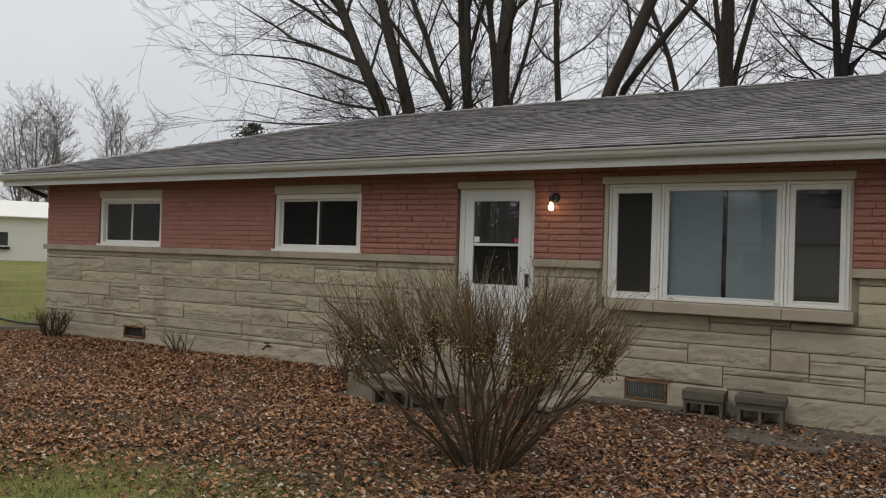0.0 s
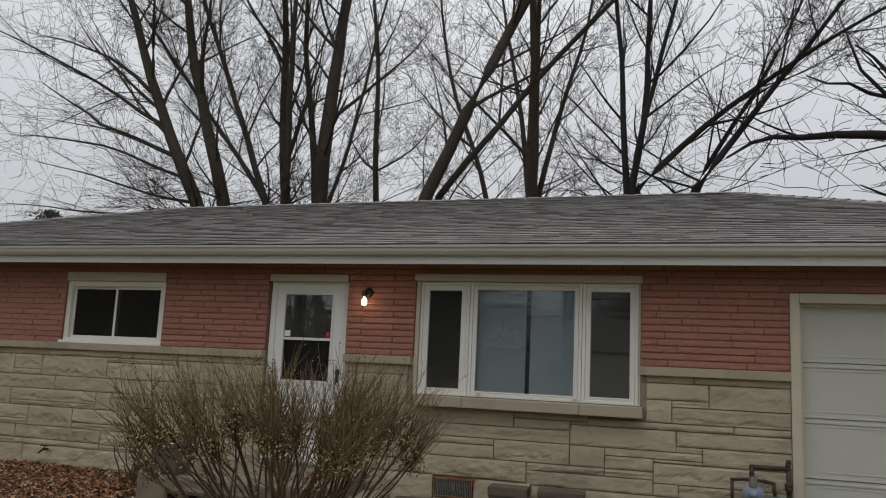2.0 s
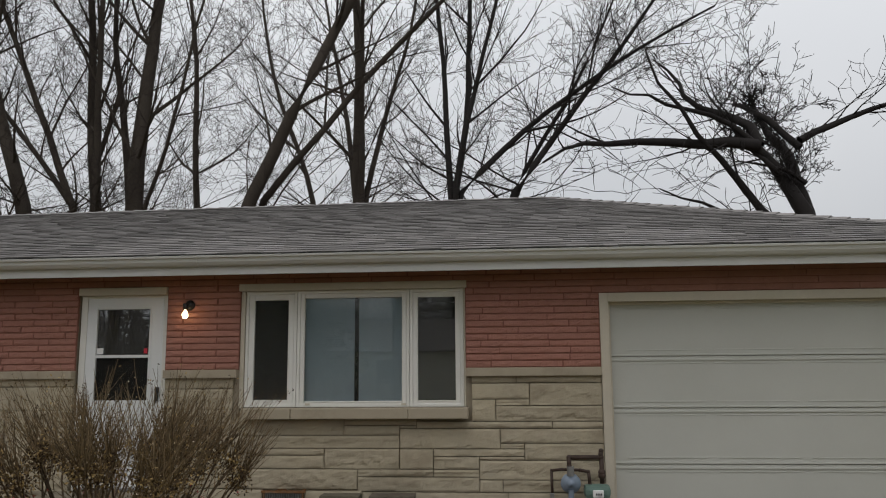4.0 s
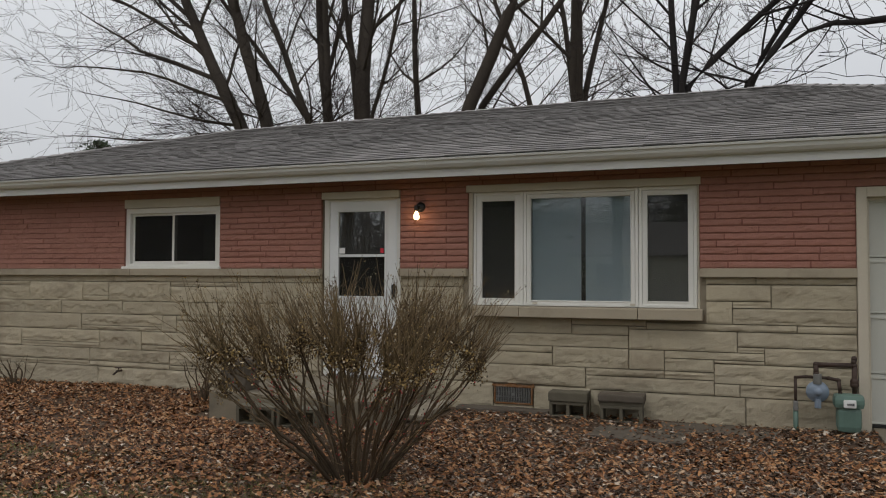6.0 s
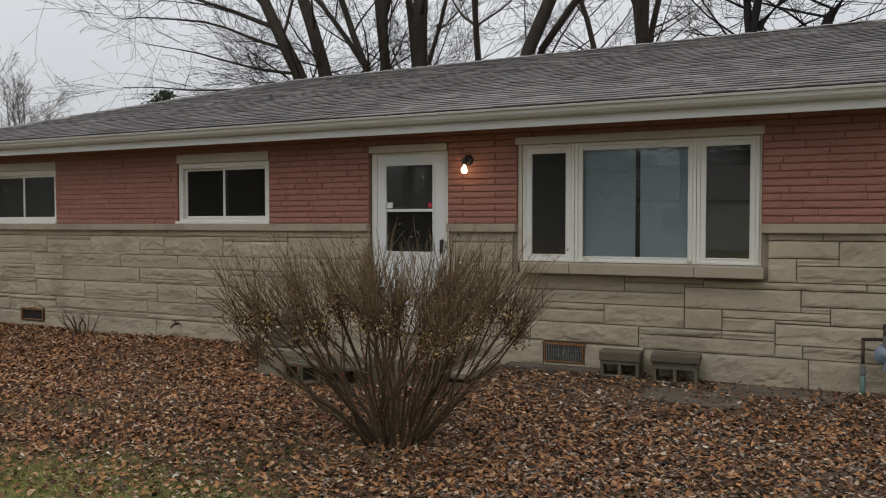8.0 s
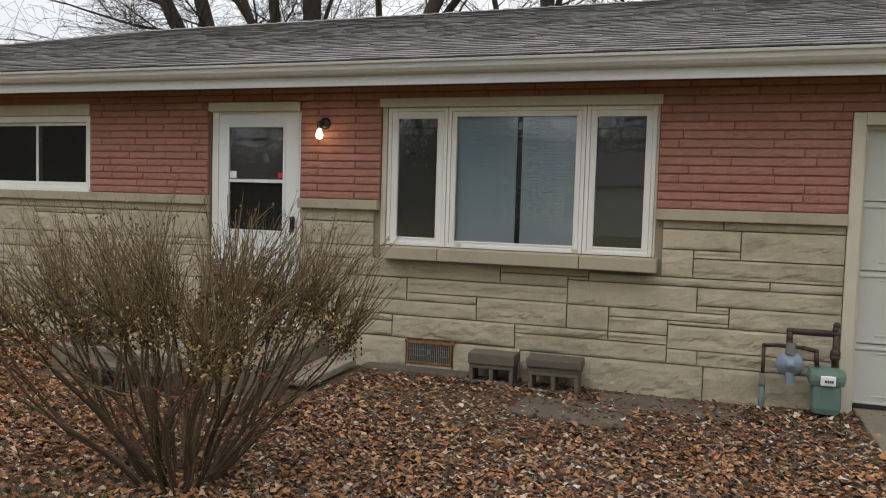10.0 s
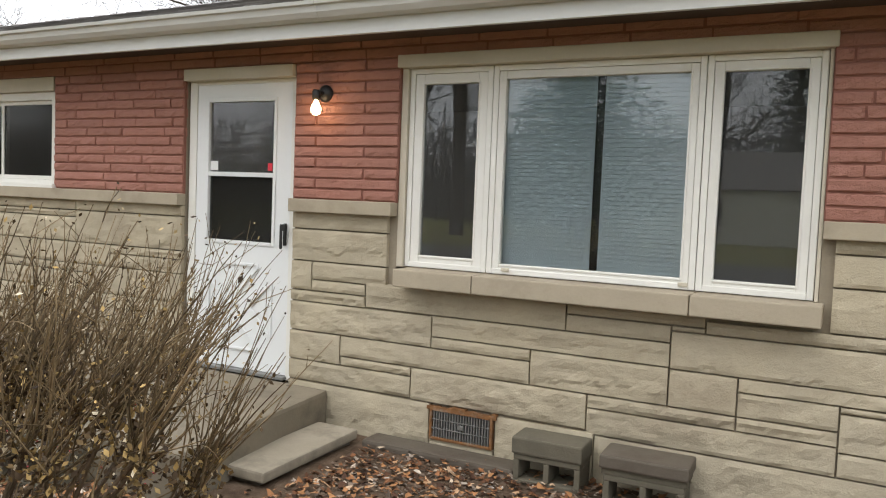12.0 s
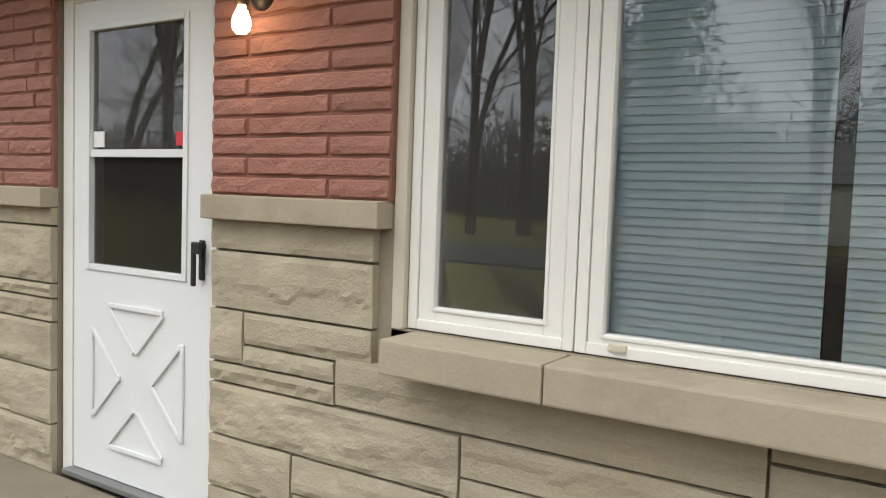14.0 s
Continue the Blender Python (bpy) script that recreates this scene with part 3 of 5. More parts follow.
for a, b in ((X0 - OVX - 0.01, -8.2), (-8.2, -3.1), (-3.1, 2.0), (2.0, X1 + OVX + 0.01)):
    bm = bmesh.new()
    r0 = [bm.verts.new((a + 0.001, EAVE_Y + y, 2.545 + z)) for y, z in prof]
    r1 = [bm.verts.new((b - 0.001, EAVE_Y + y, 2.545 + z)) for y, z in prof]
    for i in range(len(prof)):
        k = (i + 1) % len(prof)
        bm.faces.new((r0[i], r0[k], r1[k], r1[i]))
    bm.faces.new(r0)
    bm.faces.new(r1[::-1])
    part("gutter_run", bm, M_GUTTER, gut)
part("downspout_elbow", cyl(cyl(bmesh.new(), (X0 - 0.45, EAVE_Y + 0.05, 2.55), (X0 - 0.2, F - 0.2, 2.4), 0.035), (X0 - 0.2, F - 0.2, 2.4), (X0 - 0.06, F - 0.02, 2.3), 0.035), M_IRON, gut, "dark downspout elbow")


# ---- windows ----
def framed(bm, x0, x1, z0, z1, w, y0, y1, bev=0.004):
    box(bm, x0, y0, z0, x0 + w, y1, z1, bev)
    box(bm, x1 - w, y0, z0, x1, y1, z1, bev)
    box(bm, x0 + w, y0, z0, x1 - w, y1, z0 + w, bev)
    box(bm, x0 + w, y0, z1 - w, x1 - w, y1, z1, bev)
    return bm


def pane(x0, x1, z0, z1, y, parent, m=None):
    ob = part("pane", boxes((x0, y, z0, x1, y + 0.005, z1)), m or M_GLASS, parent)
    ob.visible_shadow = False
    return ob


def slider(name, W, label, glass=None):
    x0, x1, z0, z1 = W
    w = thing(name, (x0, F, z0), label, "window", kind="structure")
    part("head_trim", boxes((x0, F - 0.04, z1 - 0.11, x1, F + 0.06, z1), bev=0.005), M_CREAM, w)
    part("window_frame", framed(bmesh.new(), x0, x1, z0, z1 - 0.112, 0.065, F - 0.005, F + 0.07), M_PAINT, w)
    part("window_sill", boxes((x0 - 0.02, F - 0.06, z0 - 0.004, x1 + 0.02, F + 0.02, z0 + 0.03), bev=0.005), M_PAINT, w)
    mid, t = (x0 + x1) / 2, z1 - 0.178
    for a, b, y in ((x0 + 0.066, mid + 0.02, F + 0.045), (mid - 0.02, x1 - 0.066, F + 0.02)):
        sash = part("sash", framed(bmesh.new(), a, b, z0 + 0.066, t, 0.03, y, y + 0.022, 0.003), M_PAINT, w)
        pane(a + 0.03, b - 0.03, z0 + 0.096, t - 0.03, y + 0.008, sash, glass or M_DARKGLASS)
    return w


slider("window_1", W1, "two-part sliding window with white frame and cream head board", M_SCREEN)
slider("window_2", W2, "two-part sliding window with white frame and dark room behind")

# curtains inside the first window
for a, b in ((-10.82, -10.58), (-10.3, -9.85)):
    bm = bmesh.new()
    n = 24
    rows = [[bm.verts.new((a + (b - a) * i / n, F + 0.11 + 0.012 * math.sin(i * 1.3), z)) for i in range(n + 1)] for z in (1.52, 2.32)]
    for i in range(n):
        bm.faces.new((rows[0][i], rows[0][i + 1], rows[1][i + 1], rows[1][i]))
    bmesh.ops.solidify(bm, geom=bm.faces[:], thickness=0.004)
    solid("curtain", bm, M_CURTAIN, "pale gathered curtain hanging inside the window", "curtain", group="curtains", smooth=True)

# picture window in three parts
x0, x1, z0, z1 = BW
big = thing("window_3", (x0, F, z0), "large three-part picture window with white painted frame", "window", kind="structure")
part("head_trim", boxes((x0 - 0.015, F - 0.045, z1 - 0.075, x1 + 0.015, F + 0.05, z1), bev=0.006), M_CREAM, big)
part("casing", boxes((x0 + 0.002, F - 0.005, z0, x0 + 0.045, F + 0.07, z1 - 0.077), (x1 - 0.02, F - 0.005, z0, x1 - 0.002, F + 0.07, z1 - 0.077), bev=0.004), M_CREAM, big)
LIGHTS = ((x0 + 0.047, -2.19, 0.09), (-2.19, -1.005, 0.075), (-1.005, x1 - 0.022, 0.08))
for a, b, w in LIGHTS:
    fr = part("window_frame", framed(bmesh.new(), a + 0.002, b - 0.002, z0 + 0.004, z1 - 0.078, 0.032, F + 0.015, F + 0.08), M_PAINT, big)
    sash = part("sash", framed(bmesh.new(), a + 0.036, b - 0.036, z0 + 0.018, z1 - 0.112, w - 0.03, F + 0.022, F + 0.06), M_PAINT, big)
    pane(a + w + 0.003, b - w - 0.003, z0 + w - 0.012, z1 - 0.082 - w + 0.005, F + 0.04, sash, M_GLASS if b - a > 1 else M_SCREEN)
    part("bead", framed(bmesh.new(), a + w - 0.006, b - w + 0.006, z0 + w - 0.025, z1 - 0.082 - w + 0.012, 0.011, F + 0.017, F + 0.032, 0.003), M_PAINT, big)
for x in (-2.09, -1.09):
    part("latch", boxes((x, F + 0.004, z0 + 0.022, x + 0.05, F + 0.0165, z0 + 0.042), bev=0.004), M_CREAM, big)
# stone sill in three lengths
for a, b in ((-2.715, -2.197), (-2.193, -1.0), (-0.996, -0.4)):
    part("sill_stone", boxes((a, F - 0.165, 1.012, b, F + 0.02, 1.118), bev=0.008), M_BAND, wall_front)
part("sill_stone", boxes((x0, F + 0.0, 1.012, x1, F + 0.1, 1.116)), M_BAND, wall_front)

# blinds behind the middle light
for a, b in ((-2.13, -1.592), (-1.546, -1.055)):
    bl = thing("window_blind", (a, F + 0.085, 1.16), "closed pale blue horizontal slat blind behind glass", "blind", group="window blinds")
    part("head_rail", boxes((a, F + 0.07, 2.28, b, F + 0.1, 2.32), bev=0.004), M_BLIND, bl)
    part("bottom_rail", boxes((a, F + 0.073, 1.165, b, F + 0.097, 1.18), bev=0.004), M_BLIND, bl)
    sl = to_mesh("slat", boxes((0, -0.0012, -0.0135, b - a, 0.0012, 0.0135)), M_BLIND)
    for i in range(45):
        o = new("slat", sl)
        o.parent = bl
        o.location = (0, 0.0, 0.035 + i * 0.0243)
        o.rotation_euler = (radians(-13), 0, 0)
# added black strip: the gap shows only the dark of the room
solid("blind_gap_post", boxes((-1.594, F + 0.1, 1.15, -1.544, F + 0.13, 2.32), bev=0.004), M_BLACK, "black strip behind the gap of the blinds, standing for the dark room", "post")

# ---- front door ----
dx0, dx1, dz0, dz1 = DOOR
door = thing("door_1", (-4.07, F, 0.3), "closed white storm door with two panes and cross-buck panel", "door", kind="structure")
part("head_trim", boxes((dx0 + 0.01, F - 0.05, 2.305, dx1 - 0.01, F + 0.06, dz1), bev=0.006), M_CREAM, door)
part("door_frame", boxes((dx0 + 0.018, F + 0.012, 0.28, -4.49, F + 0.16, 2.303), (-3.64, F + 0.012, 0.28, dx1 - 0.004, F + 0.16, 2.303), (-4.49, F + 0.017, 2.28, -3.64, F + 0.16, 2.303), bev=0.003), M_PAINT, door)
LX0, LX1, LZ0, LZ1, LY = -4.486, -3.644, 0.312, 2.278, F + 0.018
gx0, gx1 = -4.375, -3.79
bm = bmesh.new()
for s in ((LX0, LZ0, gx0, LZ1), (gx1, LZ0, LX1, LZ1), (gx0, LZ0, gx1, 1.2), (gx0, 2.16, gx1, LZ1), (gx0, 1.645, gx1, 1.675)):
    box(bm, s[0], LY, s[1], s[2], LY + 0.04, s[3])
leaf = part("door_leaf", bm, M_DOOR, door)
part("glazing_bead", framed(bmesh.new(), gx0 - 0.025, gx1 + 0.025, 1.175, 2.185, 0.026, LY - 0.007, LY - 0.001), M_DOOR, leaf)
pane(gx0, gx1, 1.675, 2.16, LY + 0.015, leaf, M_GLASS2)
pane(gx0, gx1, 1.2, 1.645, LY + 0.02, leaf, M_DARKGLASS)
solid("inner_door", boxes((-4.57, F + 0.19, 0.28, -3.59, F + 0.23, 2.38)), M_DARK, "inner door behind the storm door, room dimness put into its colour", "door", kind="structure")


def molding(a, b, w=0.02, y=LY):
    a, b = Vector((a[0], 0, a[1])), Vector((b[0], 0, b[1]))
    d = b - a
    m = Matrix.Translation(((a.x + b.x) / 2, y, (a.z + b.z) / 2)) @ Matrix.Rotation(-math.atan2(d.z, d.x), 4, "Y")
    return box(bmesh.new(), -d.length / 2, -0.012, -w / 2, d.length / 2, -0.001, w / 2, 0.004, m)


CX, CZ = -4.065, 0.745
for s in (1, -1):
    for a, b in (((-0.17, 0.295), (0.17, 0.295)), ((0.17, 0.285), (0.005, 0.115)), ((-0.17, 0.285), (-0.005, 0.115))):
        part("molding", molding((CX + a[0], CZ + s * a[1]), (CX + b[0], CZ + s * b[1])), M_DOOR, leaf)
    for a, b in (((0.285, -0.19), (0.285, 0.19)), ((0.275, 0.18), (0.1, 0.0)), ((0.275, -0.18), (0.1, 0.0))):
        part("molding", molding((CX + s * a[0], CZ + a[1]), (CX + s * b[0], CZ + b[1])), M_DOOR, leaf)
bm = boxes((-3.685, LY - 0.015, 1.19, -3.66, LY - 0.001, 1.34), bev=0.006)
cyl(bm, (-3.672, LY - 0.045, 1.315), (-3.672, LY, 1.315), 0.012)
box(bm, -3.682, LY - 0.055, 1.29, -3.635, LY - 0.04, 1.335, 0.006)
box(bm, -3.684, LY - 0.053, 1.17, -3.666, LY - 0.038, 1.32, 0.006)
part("door_handle", bm, M_BLACK, leaf, "black lever handle")
part("sticker", boxes((-3.85, LY + 0.0115, 1.69, -3.812, LY + 0.0145, 1.742)), M_RED, leaf, "small red notice sticker on the glass")
part("sticker", boxes((-4.37, LY + 0.0115, 1.685, -4.3, LY + 0.0145, 1.75)), M_WHITE, leaf, "small white sticker on the glass")
part("threshold", boxes((-4.5, F - 0.03, 0.285, -3.63, F + 0.14, 0.308), bev=0.004), M_GALV, door)

# ---- porch lamp ----
lamp = thing("porch_lamp", (-3.335, F - 0.03, 2.16), "bare lit bulb on a black wall fitting beside the door", "lamp")
bm = bmesh.new()
lathe(bm, [(0.055, 0), (0.055, 0.012), (0.04, 0.03), (0.02, 0.04)], (-3.335, F - 0.032, 2.185), (0, -1, 0))
part("backplate", bm, M_BLACK, lamp, smooth=True)
bm = bmesh.new()
cyl(bm, (-3.335, F - 0.06, 2.185), (-3.352, F - 0.115, 2.185), 0.014)
lathe(bm, [(0.022, 0), (0.026, 0.02), (0.026, 0.055), (0.02, 0.065)], (-3.352, F - 0.115, 2.135))
part("socket", bm, M_BLACK, lamp, smooth=True)
bm = bmesh.new()
lathe(bm, [(0.004, -0.095), (0.018, -0.092), (0.029, -0.078), (0.033, -0.06), (0.03, -0.042), (0.021, -0.022), (0.014, -0.008), (0.013, 0.0)], (-3.352, F - 0.115, 2.135))
glow = part("bulb", bm, bulb_mat, lamp, "glowing warm white bulb", smooth=True)
pl = new("porch_light", bpy.data.lights.new("porch_light", "POINT"))
pl.data.energy, pl.data.color, pl.data.shadow_soft_size = 0.9, (1.0, 0.55, 0.2), 0.03
pl.location = (-3.352, F - 0.145, 2.075)

# ---- porch and step ----
porch = thing("porch_slab", (-4.2, 7.9, 0), "low worn concrete porch slab before the door", "porch")
bm = boxes((-5.0, 7.1, -0.1, -3.24, F - 0.036, 0.285), bev=0.025)
for v in bm.verts:
    if v.co.x > -3.5:
        v.co.x += (8.5 - v.co.y) * 0.13
part("slab", bm, M_CONC, porch)
step = thing("concrete_step", (-3.0, 7.9, 0), "single worn concrete step at the side of the porch", "step")
bm = boxes((-3.2, 7.5, 0.062, -2.9, 8.4, 0.122), bev=0.014)
for v in bm.verts:
    v.co.x += (8.4 - v.co.y) * 0.03
    v.co.z += 0.006 * math.sin(v.co.y * 9)
part("tread", bm, M_PALECONC, step, "pale worn top slab")
part("riser", boxes((-3.18, 7.54, -0.1, -2.93, 8.36, 0.06), bev=0.006), M_WETCONC, step)
solid("stone_planter", boxes((-4.9, 7.16, 0.287, -4.62, 7.42, 0.54), (-4.92, 7.14, 0.541, -4.6, 7.44, 0.6), bev=0.02), M_WETCONC, "dark weathered concrete plinth standing on the porch corner", "plinth")

# ---- garage door ----
gx0, gx1, gz0, gz1 = GAR
gd = thing("door_2", (gx0, F, gz0), "closed pale sectional garage door with raised panel lines", "garage door", kind="structure")
part("casing", boxes((gx0, F - 0.05, 0.02, gx0 + 0.085, F + 0.07, gz1), (gx1 - 0.085, F - 0.05, 0.02, gx1, F + 0.07, gz1), (gx0 + 0.085, F - 0.05, gz1 - 0.09, gx1 - 0.085, F + 0.07, gz1), bev=0.005), M_CREAM, gd)
part("stop", boxes((gx0 + 0.087, F + 0.02, 0.04, gx0 + 0.11, F + 0.06, gz1 - 0.092), (gx0 + 0.11, F + 0.02, gz1 - 0.118, gx1 - 0.11, F + 0.06, gz1 - 0.092), bev=0.003), M_CREAM, gd)
for a, b in ((0.105, 0.558), (0.56, 1.1), (1.102, 1.61), (1.612, 2.156)):
    bm = boxes((gx0 + 0.09, F + 0.065, a, gx1 - 0.09, F + 0.1, b - 0.001), bev=0.004)
    for x in range(3):
        u0, u1 = gx0 + 0.24 + x * 0.88, gx0 + 0.24 + x * 0.88 + 0.78
        for z in (a + 0.055, b - 0.075):
            box(bm, u0, F + 0.06, z, u1, F + 0.0655, z + 0.012, 0.002)
    box(bm, gx0 + 0.09, F + 0.055, b - 0.045, gx1 - 0.09, F + 0.0655, b - 0.025, 0.003)
    box(bm, gx0 + 0.09, F + 0.055, a + 0.003, gx1 - 0.09, F + 0.0655, a + 0.02, 0.003)
    part("panel", bm, M_GARAGE, gd)
part("bottom_seal", boxes((gx0 + 0.09, F + 0.06, 0.075, gx1 - 0.09, F + 0.1, 0.104), bev=0.004), M_BLACK, gd)

# ---- crawl-space vents and tap ----
def crawl_vent(x0, x1, z0, z1, slats, label):
    v = thing("foundation_vent", ((x0 + x1) / 2, F, z0), label, "vent")
    part("frame", framed(bmesh.new(), x0, x1, z0, z1, 0.017, F - 0.05, F - 0.01), M_RUST, v, "rust-stained frame")
    bm, n = bmesh.new(), 16
    r = random.Random(4)
    for i in range(n):
        a, b = x0 - 0.02 + (x1 - x0 + 0.04) * i / n, x0 - 0.02 + (x1 - x0 + 0.04) * (i + 1) / n
        box(bm, a, F - 0.048, z1 - 0.012, b, F - 0.012, z1 + r.uniform(0.004, 0.022))
    part("mortar_patch", bm, M_RUST, v, "ragged rusty mortar along the top edge")
    # black plate in place of depth, the dark of the hole as colour
    part("backing", boxes((x0 + 0.018, F - 0.02, z0 + 0.018, x1 - 0.018, F - 0.012, z1 - 0.018)), M_BLACK, v)
    for i in range(slats):
        x = x0 + 0.026 + i * (x1 - x0 - 0.058) / max(1, slats - 1)
        part("slat", boxes((x, F - 0.045, z0 + 0.018, x + 0.007, F - 0.025, z1 - 0.018)), M_GALV, v)
    for z in (z0 + (z1 - z0) * 0.36, z0 + (z1 - z0) * 0.64) if slats else ():
        part("slat", boxes((x0 + 0.018, F - 0.048, z, x1 - 0.018, F - 0.0455, z + 0.006)), M_GALV, v)
    return v


vent = crawl_vent(-2.49, -2.075, 0.1, 0.292, 21, "rusty framed metal grille vent in the stone wall")
part("screw_plate", boxes((-2.295, F - 0.053, 0.185, -2.26, F - 0.0485, 0.215), bev=0.004), M_GALV, vent)
crawl_vent(-10.46, -10.0, 0.115, 0.28, 0, "vent hole with a broken rusty frame and a black plate for its dark depth")
tap = thing("garden_tap", (-7.44, F - 0.05, 0.2), "small dark outdoor tap on the stone wall", "tap")
part("spout", cyl(cyl(bmesh.new(), (-7.44, F - 0.03, 0.215), (-7.44, F - 0.12, 0.215), 0.014), (-7.44, F - 0.11, 0.215), (-7.47, F - 0.15, 0.17), 0.013, 0.011), M_IRON, tap)
part("wheel_handle", cyl(cyl(bmesh.new(), (-7.44, F - 0.085, 0.22), (-7.44, F - 0.095, 0.262), 0.006), (-7.39, F - 0.095, 0.258), (-7.49, F - 0.095, 0.258), 0.008), M_IRON, tap)


# ---- concrete blocks ----
def cinder(name, at, turn, label, tall=0.19, l=0.4, w=0.2):
    b = thing(name, at, label, "block", group="loose concrete blocks")
    m = Matrix.Translation(at) @ Matrix.Rotation(radians(turn), 4, "Z")
    bm = bmesh.new()
    t = 0.032
    for s in ((0, 0, l, t), (0, tall - t, l, tall), (0, t, t, tall - t), (l - t, t, l, tall - t), (l / 2 - t / 2, t, l / 2 + t / 2, tall - t)):
        box(bm, s[0], 0, s[1], s[2], w, s[3], 0.006, m)
    part("block_body", bm, M_BLOCK, b)
    return b, m


b, m = cinder("concrete_block", (-1.85, 8.33, 0.02), 2, "grey hollow concrete block with a cap lying by the wall", 0.17, 0.37)
part("cap", box(bmesh.new(), -0.01, -0.012, 0.171, 0.38, 0.2, 0.265, 0.012, m), M_BLOCK, b)
b, m = cinder("concrete_block", (-1.34, 8.28, 0.01), 2, "grey hollow concrete block under a slotted mossy slab", 0.18)
bm = box(bmesh.new(), -0.02, -0.02, 0.215, 0.42, 0.22, 0.285, 0.012, m)
part("cap", bm, M_WETCONC, b, "mossy slab")
part("cap", box(bmesh.new(), -0.01, 0.0, 0.181, 0.41, 0.2, 0.214, 0.004, m), M_BLOCK, b)
for x, y in ((-4.5, 6.85), (-4.07, 6.87)):
    cinder("concrete_block", (x, y, 0.02), 4, "grey hollow concrete block lying in leaves before the porch")

# ---- gas meter ----
gm = thing("gas_meter", (0.74, 8.35, 0.17), "green gas meter with grey regulator and brown iron pipes", "gas meter")
bm = bmesh.new()
box(bm, 0.655, 8.275, 0.19, 0.855, 8.435, 0.43, 0.055)
part("meter_body", bm, M_METER, gm)
part("meter_top", boxes((0.632, 8.262, 0.4, 0.878, 8.448, 0.525), bev=0.045), M_METER, gm, "paler green top casting")
part("meter_dial", boxes((0.705, 8.24, 0.415, 0.805, 8.264, 0.485), bev=0.01), M_WHITE, gm, "white dial plate")
part("dial_bars", boxes(*[(0.732 + i * 0.015, 8.231, 0.44, 0.742 + i * 0.015, 8.2345, 0.458) for i in range(4)]), M_BLACK, gm)
bm = bmesh.new()
lathe(bm, [(0.05, 0), (0.088, 0.012), (0.095, 0.016), (0.095, 0.032), (0.086, 0.036), (0.07, 0.055), (0.045, 0.07), (0.028, 0.075), (0.026, 0.1)], (0.51, 8.4, 0.53), (0, -1, 0), 22)
part("regulator", bm, M_REG, gm, "round blue-grey pressure regulator", smooth=True)
part("regulator_neck", cyl(bmesh.new(), (0.51, 8.36, 0.6), (0.51, 8.36, 0.69), 0.035), M_GALV, gm)
part("regulator_neck", cyl(bmesh.new(), (0.51, 8.34, 0.47), (0.51, 8.34, 0.39), 0.028), M_REG, gm)


def pipe(pts, r, m, label=""):
    bm = bmesh.new()
    for a, b2 in zip(pts, pts[1:]):
        cyl(bm, a, b2, r, seg=12)
    for p in pts:
        bmesh.ops.create_uvsphere(bm, u_segments=12, v_segments=8, radius=r * 1.14, matrix=Matrix.Translation(p))
    part("pipe", bm, m, gm, label, smooth=True)


pipe([(0.335, 8.45, 0.05), (0.335, 8.45, 0.36)], 0.022, M_METER, "pale riser pipe")
pipe([(0.335, 8.45, 0.36), (0.335, 8.45, 0.64), (0.42, 8.4, 0.655), (0.6, 8.36, 0.655)], 0.014, M_IRON)
pipe([(0.5, 8.36, 0.69), (0.5, 8.38, 0.77), (0.8, 8.4, 0.77), (0.81, 8.4, 0.83)], 0.022, M_IRON)
pipe([(0.81, 8.4, 0.77), (0.81, 8.4, 0.52)], 0.022, M_IRON)
pipe([(0.6, 8.36, 0.655), (0.68, 8.36, 0.64), (0.69, 8.36, 0.53)], 0.016, M_IRON)
part("valve", boxes((0.315, 8.42, 0.34, 0.355, 8.47, 0.43), bev=0.008), M_GALV, gm)
pipe([(0.81, 8.4, 0.6), (0.81, 8.4, 0.63)], 0.032, M_IRON)

# the whole meter set stands beside the garage door
gm.location = gm.location + Vector((0.068, 0.0, -0.12))


# ---- ground ----
def smooth(a, b, v):
    t = np.clip((v - a) / (b - a), 0, 1)
    return t * t * (3 - 2 * t)


def gz(x, y):
    """Height of the ground."""
    x, y = np.asarray(x, float), np.asarray(y, float)
    z = -0.02 + 0.045 * smooth(4, 8, y) * (1 - smooth(10, 30, y)) + 0.02 * smooth(-0.8, 0.6, x) * smooth(6.6, 7.8, y) * (1 - smooth(10, 30, y))
    z += 0.55 * smooth(16, 44, -x)
    return z + 0.012 * np.sin(x * 2.1 + 1.3 * np.sin(y * 1.7)) * np.cos(y * 2.6 + x * 0.7)


gx = np.concatenate([[-900, -400, -200, -120, -80, -60, -45, -35, -25, -18], np.arange(-14, 6.01, 0.2), [8, 12, 20, 40, 80, 200, 400, 900]])
gy = np.concatenate([[-900, -400, -150, -80, -40, -20, -8, -4], np.arange(-2, 9.6, 0.2), [11, 14, 20, 30, 45, 70, 120, 200, 400, 900]])
XX, YY = np.meshgrid(gx, gy)
V = np.stack([XX, YY, gz(XX, YY)], -1).reshape(-1, 3)
nx = len(gx)
I = (np.arange(len(gy) - 1)[:, None] * nx + np.arange(nx - 1)[None, :]).ravel()
ground_mat = bpy.data.materials.new("lawn and leaf bed")
ground_mat.use_nodes = True
n, l = ground_mat.node_tree.nodes, ground_mat.node_tree.links
geo = n.new("ShaderNodeNewGeometry")
sep = n.new("ShaderNodeSeparateXYZ")
l.new(geo.outputs["Position"], sep.inputs[0])


def gnoise(sc, det=7):
    t = n.new("ShaderNodeTexNoise")
    t.inputs["Scale"].default_value, t.inputs["Detail"].default_value, t.inputs["Roughness"].default_value = sc, det, 0.65
    l.new(geo.outputs["Position"], t.inputs["Vector"])
    return t.outputs["Fac"]


